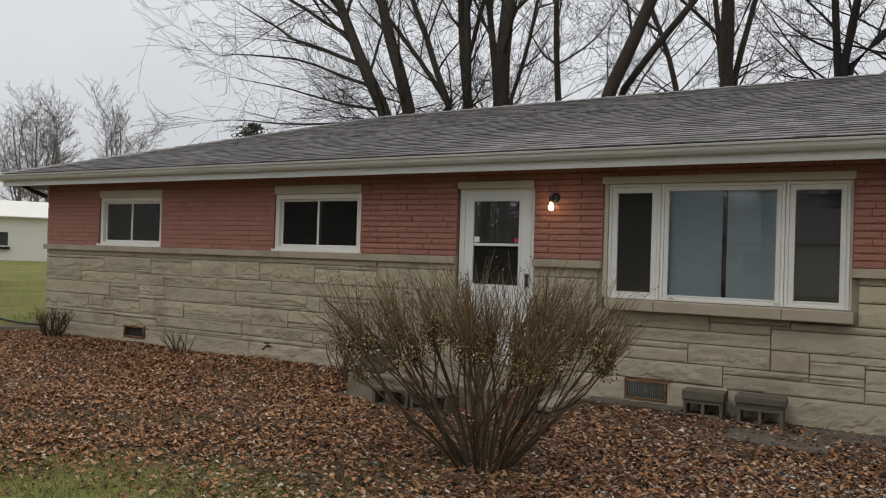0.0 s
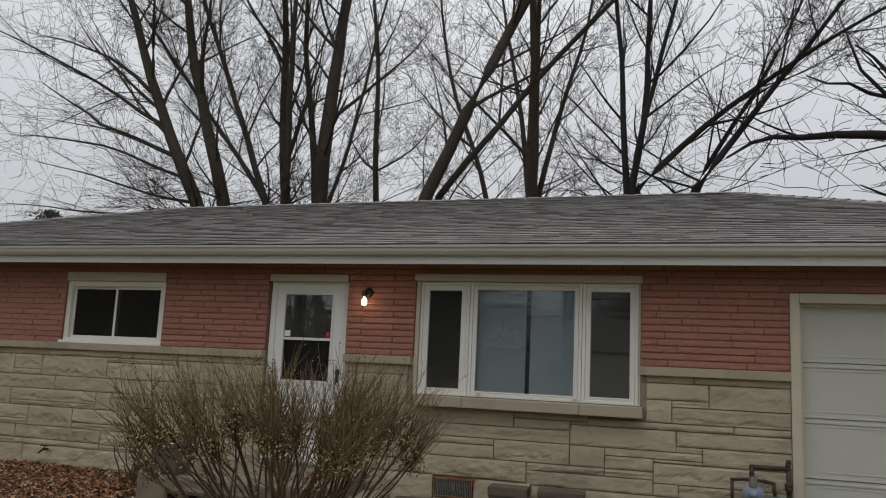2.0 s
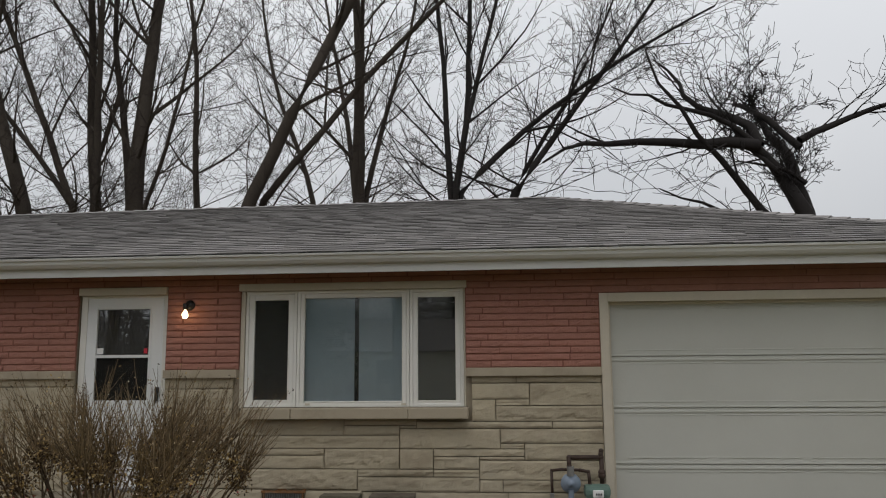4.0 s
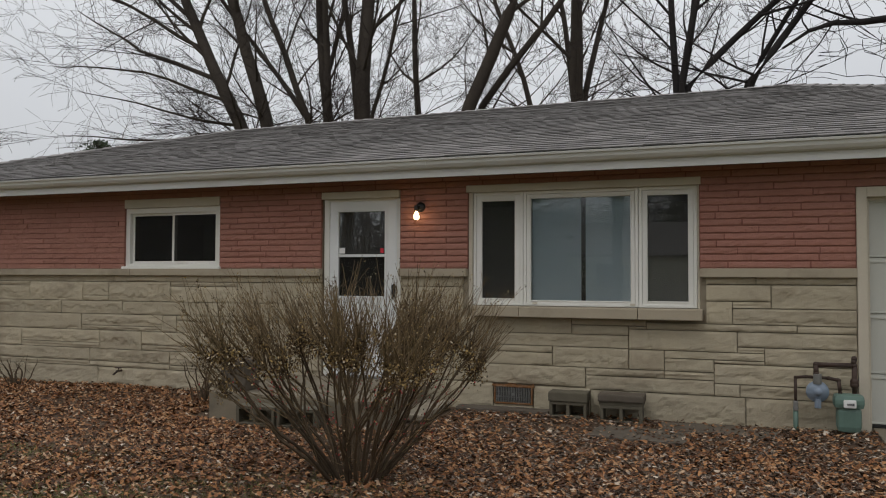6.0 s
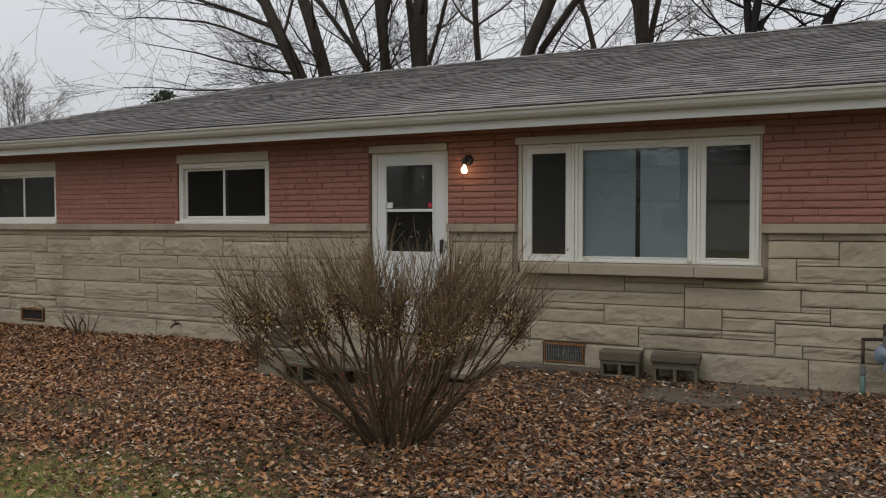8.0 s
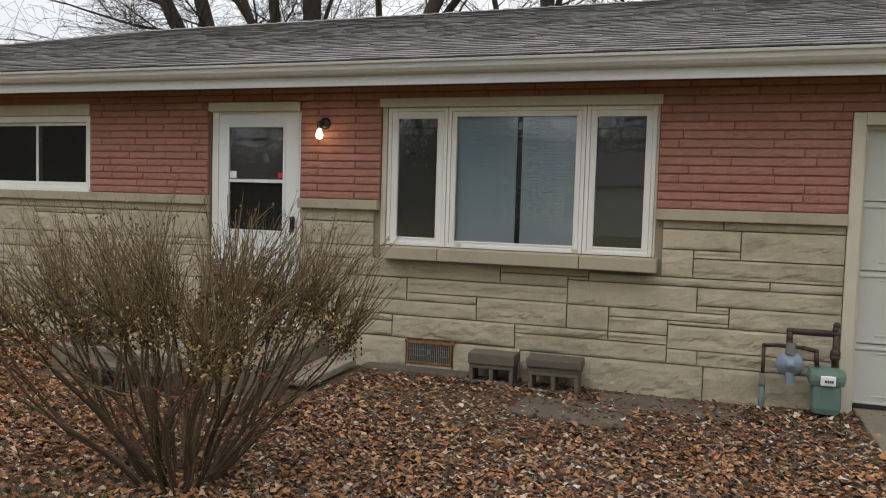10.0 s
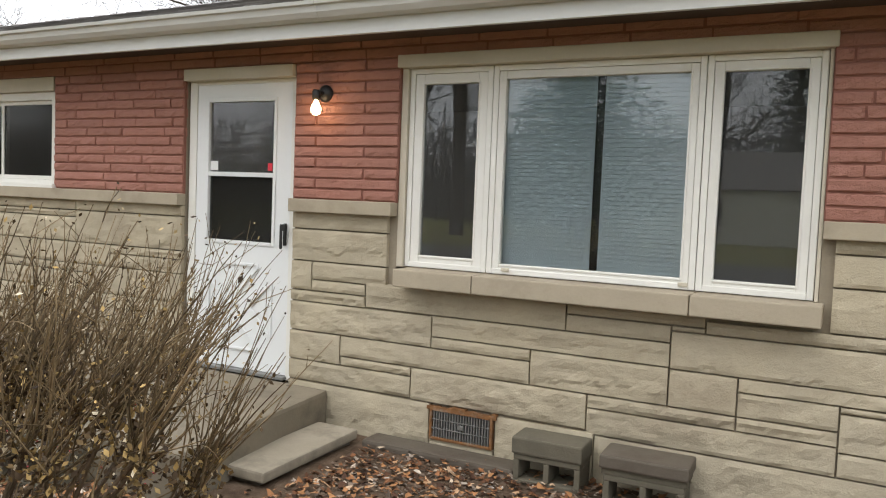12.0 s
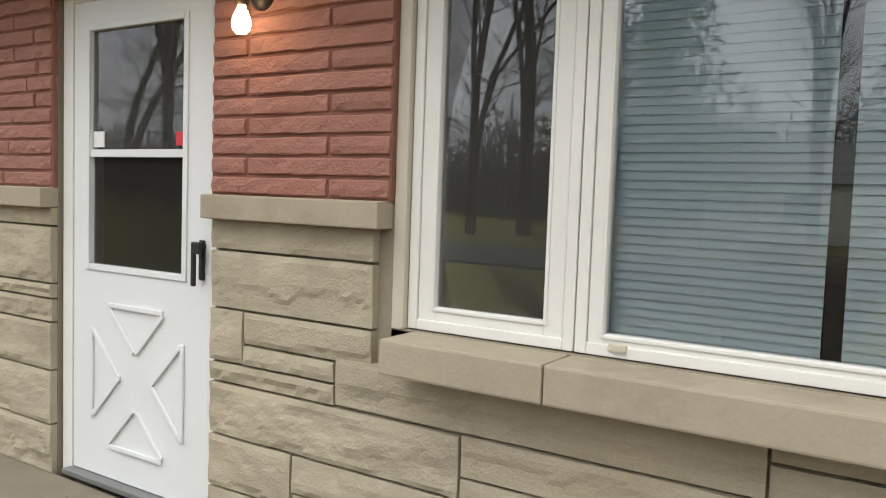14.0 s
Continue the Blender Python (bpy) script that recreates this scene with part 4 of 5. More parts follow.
def gramp(src, stops):
    r = n.new("ShaderNodeValToRGB")
    while len(r.color_ramp.elements) < len(stops):
        r.color_ramp.elements.new(0.5)
    for e, (p, c) in zip(r.color_ramp.elements, stops):
        e.position, e.color = p, (*c, 1)
    l.new(src, r.inputs["Fac"])
    return r.outputs["Color"]


def gmath(op, a, b):
    k = n.new("ShaderNodeMath")
    k.operation = op
    for i, v in enumerate((a, b)):
        if isinstance(v, (int, float)):
            k.inputs[i].default_value = v
        else:
            l.new(v, k.inputs[i])
    return k.outputs[0]


def gmix(f, a, b):
    k = n.new("ShaderNodeMix")
    k.data_type = "RGBA"
    l.new(f, k.inputs["Factor"])
    l.new(a, k.inputs["A"])
    l.new(b, k.inputs["B"])
    return k.outputs["Result"]


soil = gramp(gnoise(9), [(0.25, (0.045, 0.03, 0.02)), (0.5, (0.1, 0.068, 0.045)), (0.75, (0.17, 0.125, 0.09))])
lawn = gramp(gnoise(0.7), [(0.3, (0.12, 0.14, 0.03)), (0.55, (0.19, 0.18, 0.055)), (0.75, (0.25, 0.2, 0.085))])
blade = gramp(gnoise(55, 3), [(0.3, (0.45, 0.45, 0.45)), (0.7, (1.35, 1.35, 1.35))])
lm = n.new("ShaderNodeVectorMath")
lm.operation = "MULTIPLY"
l.new(lawn, lm.inputs[0])
l.new(blade, lm.inputs[1])
# the bed lies before the house front, its edge ragged
wob = gmath("MULTIPLY", gmath("SUBTRACT", gnoise(0.9, 4), 0.5), 1.6)
edge_y = gmath("ADD", gmath("ADD", sep.outputs["Y"], wob), gmath("MULTIPLY", sep.outputs["X"], -0.08))
in_y = n.new("ShaderNodeMapRange")
in_y.inputs["From Min"].default_value, in_y.inputs["From Max"].default_value = 4.4, 5.0
l.new(edge_y, in_y.inputs["Value"])
in_x = n.new("ShaderNodeMapRange")
in_x.inputs["From Min"].default_value, in_x.inputs["From Max"].default_value = -14.6, -13.6
l.new(gmath("ADD", sep.outputs["X"], wob), in_x.inputs["Value"])
col = gmix(gmath("MULTIPLY", in_y.outputs[0], in_x.outputs[0]), lm.outputs[0], soil)
pb = n["Principled BSDF"]
l.new(col, pb.inputs["Base Color"])
pb.inputs["Roughness"].default_value, pb.inputs["Specular IOR Level"].default_value = 0.95, 0.15
bp = n.new("ShaderNodeBump")
bp.inputs["Strength"].default_value, bp.inputs["Distance"].default_value = 0.7, 0.02
l.new(gnoise(40), bp.inputs["Height"])
l.new(bp.outputs["Normal"], pb.inputs["Normal"])
tagged(new("ground", raw_mesh("ground", V, np.stack([I, I + 1, I + nx + 1, I + nx], -1), ground_mat)), "winter lawn with a leaf-strewn bed before the house", "ground", kind="structure")

# flat concrete pieces by the wall and the garage apron
for a, w, d, t, yy in ((-0.9, 0.85, 0.55, -6, 7.78), (-0.42, 0.66, 0.42, 8, 8.22), (0.02, 0.4, 0.3, -12, 8.1)):
    m = Matrix.Translation((a, yy, float(gz(a, yy)) + 0.012)) @ Matrix.Rotation(radians(t), 4, "Z")
    solid("paving_slab", box(bmesh.new(), -w / 2, -d / 2, -0.06, w / 2, d / 2, 0.012, 0.012, m), M_WETCONC, "flat worn concrete slab sunk in soil by the wall", "slab", group="slabs by the wall")
solid("garage_apron", boxes((1.05, 5.0, -0.1, 4.6, F + 0.12, 0.07), bev=0.015), M_CONC, "concrete apron before the garage door", "driveway", kind="structure")
solid("foundation_ledge", boxes((-2.86, F - 0.22, -0.1, -1.87, F - 0.036, 0.075), bev=0.02), M_WETCONC, "damp concrete ledge along the wall foot below the vent", "ledge", kind="structure")


# ---- fallen leaves ----
def scatter(name, n, xs, ys, size, material, density, seed, label, lift=0.03, tilt=0.28):
    r = np.random.RandomState(seed)
    x, y = r.uniform(*xs, n * 3), r.uniform(*ys, n * 3)
    keep = r.uniform(0, 1, n * 3) < density(x, y)
    x, y = x[keep][:n], y[keep][:n]
    k = len(x)
    ang = np.linspace(0, 2 * np.pi, 8)[:-1]
    shape = np.array([1.0, 0.55, 0.95, 0.6, 0.55, 0.9, 0.5])
    rad = shape[None, :] * r.uniform(0.7, 1.25, (k, 7)) * (r.uniform(size[0], size[1], k) / 2)[:, None]
    turn = r.uniform(0, 2 * np.pi, k)[:, None]
    lx, ly = rad * np.cos(ang + turn), rad * np.sin(ang + turn) * r.uniform(0.55, 1.0, k)[:, None]
    curl = r.normal(0, 0.22, k)[:, None]
    lz = curl * np.abs(lx) + r.normal(0, 0.12, (k, 7)) * rad
    ta, tb = r.normal(0, tilt, k)[:, None], r.normal(0, tilt, k)[:, None]
    lz = lz + lx * np.clip(ta, -1.2, 1.2) + ly * np.clip(tb, -1.2, 1.2)
    z = gz(x, y) + r.uniform(0.004, lift, k)
    lz = np.maximum(lz, -0.02)
    P = np.zeros((k, 8, 3))
    P[:, 0] = np.stack([x, y, z - 0.002], -1)
    P[:, 1:, 0], P[:, 1:, 1], P[:, 1:, 2] = x[:, None] + lx, y[:, None] + ly, z[:, None] + lz
    fan = np.array([[0, i, i % 7 + 1] for i in range(1, 8)])
    f = (np.arange(k)[:, None, None] * 8 + fan[None]).reshape(-1, 3)
    return tagged(new(name, raw_mesh(name, P.reshape(-1, 3), f, material, False)), label, "leaves", kind="stuff")


def bed(x, y):
    e = 4.5 + 0.08 * x + 0.5 * np.sin(x * 1.3) + 0.3 * np.sin(x * 3.1 + y)
    d = smooth(-1.2, 0.5, y - e) * 0.96 + 0.04
    d = d * (1 - 0.62 * smooth(-3.6, -2.6, x) * smooth(6.9, 7.7, y)) * (0.72 + 0.28 * np.sin(x * 2.3 + 2 * np.sin(y * 1.9)))
    inside = (x < 1.05) | (y < 5.0)
    porch_in = (x > -5.25) & (x < -2.8) & (y > 7.05)
    return np.where(inside & ~porch_in & (y < F - 0.08) & (x > -14 - 0.3 * np.sin(y * 2)), d, 0.01)


scatter("fallen_leaves", 120000, (-14.5, 3), (3.2, F - 0.05), (0.022, 0.062), M_LEAF, bed, 1, "thick layer of brown fallen maple leaves", 0.035, 0.34)
scatter("broken_leaves", 26000, (-4.5, 2.5), (3.6, F - 0.05), (0.02, 0.055), M_GRITLEAF, lambda x, y: bed(x, y) * (0.25 + 0.75 * smooth(-3.2, -1.5, x)), 2, "pale broken leaf bits and grit on the soil", 0.02, 0.35)
scatter("porch_leaves", 50, (-4.9, -3.2), (7.2, F - 0.1), (0.02, 0.06), M_GRITLEAF, lambda x, y: 0 * x + 0.3, 3, "few dry leaf bits", 0.01, 0.2).location.z = 0.27


def blades(name, n, xs, ys, h, density, seed, label):
    r = np.random.RandomState(seed)
    x, y = r.uniform(*xs, n * 2), r.uniform(*ys, n * 2)
    keep = r.uniform(0, 1, n * 2) < density(x, y)
    x, y = x[keep][:n], y[keep][:n]
    k = len(x)
    a, hh, w = r.uniform(0, 2 * np.pi, k), r.uniform(h * 0.5, h, k), r.uniform(0.002, 0.004, k)
    ln = r.uniform(0.3, 1.1, k) * hh
    z = gz(x, y)
    b = r.uniform(0, 2 * np.pi, k)
    P = np.zeros((k, 3, 3))
    P[:, 0] = np.stack([x - w * np.cos(b), y - w * np.sin(b), z - 0.005], -1)
    P[:, 1] = np.stack([x + w * np.cos(b), y + w * np.sin(b), z - 0.005], -1)
    P[:, 2] = np.stack([x + ln * np.cos(a), y + ln * np.sin(a), z + hh], -1)
    return tagged(new(name, raw_mesh(name, P.reshape(-1, 3), np.arange(k * 3).reshape(-1, 3), M_BLADE, False)), label, "grass", kind="stuff")


blades("lawn_grass", 75000, (-10, 4), (0.5, 5.6), 0.05, lambda x, y: (1 - 0.97 * bed(x, y)) * smooth(0.5, 3.2, y) * smooth(-10, -7, x) * (1 - smooth(1, 4, x)), 4, "short mixed green and straw lawn grass")
blades("lawn_grass", 30000, (-26, -13.2), (5, 20), 0.09, lambda x, y: 0 * x + 0.9, 5, "short green lawn grass beyond the house corner")


# ---- bare shrubs ----
def leaf_quads(points, r, lo, hi, spread):
    P, f = [], []
    for p in points:
        u = Vector(r.normal(0, 1, 3)).normalized()
        w = u.orthogonal().normalized()
        s = r.uniform(lo, hi)
        c = p + Vector(r.normal(0, spread, 3))
        i = len(P)
        P += [c - u * s, c + w * s * 0.5 + u * 0.002, c + u * s, c - w * s * 0.5]
        f.append((i, i + 1, i + 2, i + 3))
    return np.array(P), np.array(f)


def shrub(name, at, stems, height, spread, seed, label, shoots=(5, 9), leaves=900, side=1.0):
    """Stems fan out of one root crown; above a once-sheared level they break into many upright shoots and twigs."""
    r = random.Random(seed)
    stem_l, twig_l, tips, knots = [], [], [], []

    def run(p, d, length, rad, k, wander, lift, taper=0.7):
        pts, rads, q, v = [p.copy()], [rad], p.copy(), d.copy()
        for i in range(k):
            v = (v + Vector((r.gauss(0, wander), r.gauss(0, wander), r.gauss(lift, wander)))).normalized()
            q = q + v * (length / k)
            pts.append(q.copy())
            rads.append(max(rad * (1 - taper * (i + 1) / k), 0.0011))
        return pts, rads, v

    for i in range(stems):
        a = r.uniform(0, 2 * math.pi)
        out = math.sqrt(r.uniform(0.01, 1)) * spread
        cut = height * r.uniform(0.63, 0.72)
        base = Vector(at) + Vector((math.cos(a), math.sin(a), 0)) * (0.06 + 0.16 * out * r.random()) - Vector((0, 0, 0.04))
        end = Vector(at) + Vector((math.cos(a) * out, math.sin(a) * out, cut))
        pts, rads, v = run(base, ((end - base).normalized() + Vector((math.cos(a), math.sin(a), 0)) * 0.12 * out).normalized(), (end - base).length, r.uniform(0.007, 0.019), 9, 0.145, 0.03, 0.5)
        stem_l.append((pts, rads))
        knots.append(pts[-1])
        for _ in range(r.randint(*shoots)):
            sd = (v * 0.5 + Vector((math.cos(a) * 0.45 * out, math.sin(a) * 0.45 * out, 0.55)) + Vector((r.gauss(0, 0.3), r.gauss(0, 0.3), r.gauss(0, 0.15)))).normalized()
            start = pts[r.choice((-1, -1, -2))]
            sp, sr, sv = run(start, sd, height * r.uniform(0.14, 0.42), r.uniform(0.0026, 0.0048), 5, 0.09, 0.03)
            twig_l.append((sp, sr))
            tips.append(sp[-1])
            for q in sp[1:]:
                if r.random() < 0.75 * side:
                    td = (sv * 0.6 + Vector((r.gauss(0, 0.6), r.gauss(0, 0.6), r.gauss(0.2, 0.4)))).normalized()
                    tp, tr, _ = run(q, td, height * r.uniform(0.05, 0.16), 0.0018, 3, 0.12, 0.02)
                    twig_l.append((tp, tr))
                    tips.append(tp[-1])
        for q in pts[5:]:
            for _ in range(r.choice((1, 2, 2, 3))):
                if r.random() < side:
                    td = (v * 0.45 + Vector((r.gauss(0, 0.6), r.gauss(0, 0.6), r.gauss(0.05, 0.45)))).normalized()
                    tp, tr, tv = run(q, td, height * r.uniform(0.1, 0.3), 0.003, 4, 0.14, 0.03)
                    twig_l.append((tp, tr))
                    tips.append(tp[-1])
                    for s in tp[2:]:
                        if r.random() < 0.5:
                            fd = (tv * 0.6 + Vector((r.gauss(0, 0.6), r.gauss(0, 0.6), r.gauss(0.1, 0.4)))).normalized()
                            fp, fr, _ = run(s, fd, height * r.uniform(0.05, 0.13), 0.0017, 2, 0.12, 0.02)
                            twig_l.append((fp, fr))
    b = thing(name, at, label, "shrub")
    tagged(part("stem_mass", raw_mesh("stem_mass", *tubes(stem_l, 5), M_STEM), None, b), kind="stuff")
    tagged(part("twig_mass", raw_mesh("twig_mass", *tubes(twig_l, 3), M_STEM), None, b), kind="stuff")
    r2 = np.random.RandomState(seed)
    if leaves:
        pick = [tips[i] for i in r2.randint(0, len(tips), leaves // 4)] + [knots[i] + Vector((0, 0, 0.03)) for i in r2.randint(0, len(knots), leaves * 3 // 4)]
        tagged(part("dry_foliage", raw_mesh("dry_foliage", *leaf_quads(pick, r2, 0.006, 0.017, 0.06), M_BUSHLEAF, False), None, b, "few small dry brown leaves"), kind="stuff")
    return b


def big_shrub(at, seed, label):
    """A vase of many stems from one crown, once sheared flat; from the knuckles at the cut rise straight fine shoots."""
    r = random.Random(seed)
    stem_l, shoot_l, twig_l, tips, knots = [], [], [], [], []
    root = Vector(at)

    def run(p, d, length, r0, r1, k, wander, lift=0.0):
        pts, rads, q, v = [p.copy()], [r0], p.copy(), d.normalized()
        for i in range(k):
            v = (v + Vector((r.gauss(0, wander), r.gauss(0, wander), r.gauss(lift, wander)))).normalized()
            q = q + v * (length / k)
            pts.append(q.copy())
            rads.append(r0 + (r1 - r0) * (i + 1) / k)
        return pts, rads, v

    def shoots(p, v, a, n, lo, hi, spread, up):
        for _ in range(n):
            d = v * 0.45 + Vector((math.cos(a) * 0.3, math.sin(a) * 0.3, up)) + Vector((r.gauss(0, spread), r.gauss(0, spread), r.gauss(0, spread * 0.4)))
            sp, sr, sv = run(p + Vector((r.gauss(0, 0.02), r.gauss(0, 0.02), r.gauss(0, 0.02))), d, r.uniform(lo, hi), r.uniform(0.0024, 0.0042), 0.0011, 5, 0.055, 0.02)
            shoot_l.append((sp, sr))
            tips.append(sp[-1])
            for q in sp[1:-1]:
                if r.random() < 0.42:
                    td = sv * 0.8 + Vector((r.gauss(0, 0.45), r.gauss(0, 0.45), r.gauss(0.1, 0.3)))
                    tp, tr, _ = run(q, td, r.uniform(0.05, 0.17), 0.0017, 0.0009, 3, 0.08)
                    twig_l.append((tp, tr))
                    tips.append(tp[-1])

    for i in range(32):
        a = i * 2.39996 + r.uniform(-0.3, 0.3)
        out = math.sqrt((i + 0.5) / 32)
        lean = 0.08 + 0.74 * out + r.uniform(-0.1, 0.1)
        base = root + Vector((math.cos(a), math.sin(a), 0)) * (0.03 + 0.13 * out) - Vector((0, 0, 0.05))
        d = Vector((math.cos(a) * lean, math.sin(a) * lean, 1))
        low = r.uniform(0.35, 0.6)
        pts, rads, v = run(base, d, low, r.uniform(0.01, 0.02), 0.01, 5, 0.06)
        stem_l.append((pts, rads))
        for f in range(r.choice((2, 2, 3))):
            fd = v + Vector((r.gauss(0, 0.2), r.gauss(0, 0.2), 0.12))
            top = r.uniform(1.06, 1.16) - 0.07 * out
            fp, fr, fv = run(pts[-1 - (f % 2)], fd, max(0.25, (top - low) / max(0.5, fd.normalized().z)), 0.008, 0.0055, 6, 0.09, 0.01)
            stem_l.append((fp, fr))
            knots.append(fp[-1])
            shoots(fp[-1], fv, a, r.randint(12, 18), 0.16, 0.56, 0.32, 0.55)
            for q in fp[2:-1]:
                if r.random() < 0.6:
                    shoots(q, fv, a, r.choice((1, 2)), 0.12, 0.36, 0.34, 0.15)
        # outward whips low on the outer stems
        if out > 0.55:
            for q in pts[2:]:
                if r.random() < 0.7:
                    shoots(q, v, a, 1, 0.2, 0.46, 0.22, 0.2)
    b = thing("bare_shrub", at, label, "shrub")
    tagged(part("stem_mass", raw_mesh("stem_mass", *tubes(stem_l, 6), M_STEM), None, b), kind="stuff")
    tagged(part("shoot_mass", raw_mesh("shoot_mass", *tubes(shoot_l, 4), M_SHOOT), None, b, "straight tan shoots"), kind="stuff")
    tagged(part("twig_mass", raw_mesh("twig_mass", *tubes(twig_l, 3), M_SHOOT), None, b), kind="stuff")
    r2 = np.random.RandomState(seed)
    pick = [knots[i] - Vector((0, 0, 0.01)) for i in r2.randint(0, len(knots), 11000)]
    tagged(part("dry_foliage", raw_mesh("dry_foliage", *leaf_quads(pick, r2, 0.006, 0.015, 0.04), M_BUSHLEAF, False), None, b, "dry brown leaves caught at the cut"), kind="stuff")
    pick = [tips[i] for i in r2.randint(0, len(tips), 2400)]
    tagged(part("tip_leaves", raw_mesh("tip_leaves", *leaf_quads(pick, r2, 0.004, 0.011, 0.01), M_BUSHLEAF, False), None, b, "few curled tan leaves"), kind="stuff")
    bm = bmesh.new()
    low_tips = [t for t in tips if t.z < 0.75]
    for i in r2.randint(0, len(low_tips), 260):
        c = low_tips[i]
        bmesh.ops.create_icosphere(bm, subdivisions=1, radius=r2.uniform(0.004, 0.007), matrix=Matrix.Translation(c + Vector(r2.normal(0, 0.016, 3))))
    tagged(part("berry_mass", bm, M_BERRY, b, "dark red shrivelled berries"), kind="stuff")
    return b


big_shrub((-2.6, 5.58, 0.0), 21, "large leafless multi-stemmed shrub with brown tangled twigs")
shrub("small_shrub", (-11.7, 8.15, 0.02), 24, 0.5, 0.3, 22, "small bare shrub at the house corner", (2, 4), 60)
shrub("small_shrub", (-5.7, 7.9, 0.02), 8, 0.6, 0.25, 23, "thin bare saplings at the wall foot", (1, 2), 0, 0.3)
shrub("small_shrub", (-8.8, 8.2, 0.02), 8, 0.4, 0.2, 24, "dry weed stalks at the wall foot", (1, 2), 0, 0.3)


# ---- bare trees ----
def tree(name, at, stems, seed, label, bark=M_BARK, twig=M_TWIG, depth=4, droop=0.0, rough=0.07, arms=(), thin=0.006, fork=1.0, bole=6.4, side=2):
    """stems: (x at the bole's height, lean x, lean y, length above, radius there); arms: limbs (x, z, dir x, dir y, dir z, length, radius, bend)."""
    r = random.Random(seed)
    lines = {0: [], 1: [], 2: []}

    def limb(p, d, length, rad, level, bend=None, lead=(), w0=None):
        k = (11, 8, 5, 3, 2)[level]
        pts, rads, q, v = [p.copy()], [rad], p.copy(), d.normalized()
        for i in range(k):
            lift = 0.0 if level == 0 else 0.035 if level < 2 else (0.03 - droop)
            if bend is not None:
                lift = bend
            w = w0 if w0 else rough * (0.55 if level == 0 else 1.0 if level < 3 else 1.7)
            v = (v + Vector((r.gauss(0, w), r.gauss(0, w), r.gauss(lift, w * 0.8)))).normalized()
            q = q + v * (length / k)
            pts.append(q.copy())
            rads.append(max(rad * (1 - (0.82 if level else 0.72) * (i + 1) / k), thin))
            if level < depth:
                cnt = r.choice((1, 1, 2)) if level == 0 else r.choice((1, 1, 2)) if level < 2 else r.choice((1, 1, 1, 2))
                if level >= 1 and r.random() > fork:
                    cnt -= 1
                for _ in range(cnt):
                    s = Vector((r.gauss(0, 1), r.gauss(0, 0.8), r.gauss(0.1, 0.5))).normalized()
                    nd = (v * r.uniform(0.5, 0.95) + s * r.uniform(0.45, 0.8)).normalized()
                    ln = length * (r.uniform(0.18, 0.42) if level == 0 else r.uniform(0.32, 0.58))
                    limb(q.copy(), nd, ln, min(rads[-1] * r.uniform(0.3, 0.55), ln * 0.014), level + 1)
        if lead:
            pts, rads = list(lead) + pts, [rad * f for f in (1.4, 1.2, 1.08)] + rads
        lines[0 if level == 0 else (1 if level == 1 else 2)].append((pts, rads))

    base = Vector(at)
    t = thing(name, at, label, "tree")
    for rx, lx, ly, ln, rad in stems:
        top = Vector((rx, base.y + ly * 2, bole))
        ctl = Vector((base.x * 0.55 + rx * 0.45 - lx * 0.8, base.y + ly, bole * 0.55))
        foot = base + Vector(((rx - base.x) * 0.12, ly * 0.6, -0.2))
        lead = [foot * (1 - u) ** 2 + ctl * 2 * u * (1 - u) + top * u * u for u in (0.0, 0.35, 0.7)]
        limb(top, Vector((lx, ly, 1)), ln, rad * 0.8, 0, lead=lead)
        if side:
            for _ in range(side):
                a = r.uniform(0, 6.283)
                limb(lead[2].lerp(top, r.uniform(0.0, 1.2)), Vector((math.cos(a), math.sin(a) * 0.5, r.uniform(0.1, 0.6))), r.uniform(2.2, 4.6), 0.035, 1)
    for x, z, dx, dy, dz, ln, rad, bend in arms:
        limb(Vector((x, base.y, z)), Vector((dx, dy, dz)), ln, rad, 1, bend=bend)
    for line in lines[0]:
        part("trunk", raw_mesh("trunk", *tubes([line], 10), bark), None, t)
    tagged(part("limb_mass", raw_mesh("limb_mass", *tubes(lines[1], 6), bark), None, t), kind="stuff")
    tagged(part("crown", raw_mesh("crown", *tubes(lines[2], 3), twig), None, t, "fine leafless twigs"), kind="stuff")
    return t


t_a = tree("bare_tree", (-13.4, 22, 0), [(-15.2, -0.56, -0.02, 13, 0.27), (-14.28, -0.32, 0.06, 14, 0.27)], 31, "leafless maple with two trunks leaning over the roof", droop=0.05, fork=0.8, side=6,
           arms=((-15.6, 7.1, -1, -0.1, 0.3, 7, 0.07, -0.02), (-16.2, 7.9, -1, 0.1, 0.45, 8, 0.09, -0.03), (-15.3, 6.3, -1, 0.0, 0.08, 6, 0.06, 0.0), (-16.8, 9.0, -1, -0.1, 0.6, 8, 0.08, -0.04), (-14.8, 5.6, -1, 0.1, 0.15, 8, 0.06, 0.0), (-17.4, 10.2, -1, 0.1, 0.7, 7, 0.08, -0.04)))
t_b = tree("bare_tree", (-12.3, 22.5, 0), [(-12.96, -0.45, 0.0, 13, 0.14), (-12.32, -0.08, 0.08, 13, 0.2), (-12.25, 0.06, -0.04, 12, 0.15), (-13.05, -0.66, 0.1, 11, 0.11)], 32, "leafless maple with clustered slender trunks", fork=0.55)
t_h = tree("bare_tree", (-11.0, 22.3, 0), [(-10.95, 0.075, 0.0, 14, 0.31), (-11.2, -0.1, 0.1, 12, 0.15), (-10.6, 0.32, 0.0, 10, 0.08)], 40, "large leafless maple with a stout ridged trunk", fork=0.55)
t_c = tree("bare_tree", (-12.0, 30, 0), [(-12.27, -0.02, 0, 14, 0.16)], 33, "slender straight leafless tree behind others", fork=0.55, bole=8)
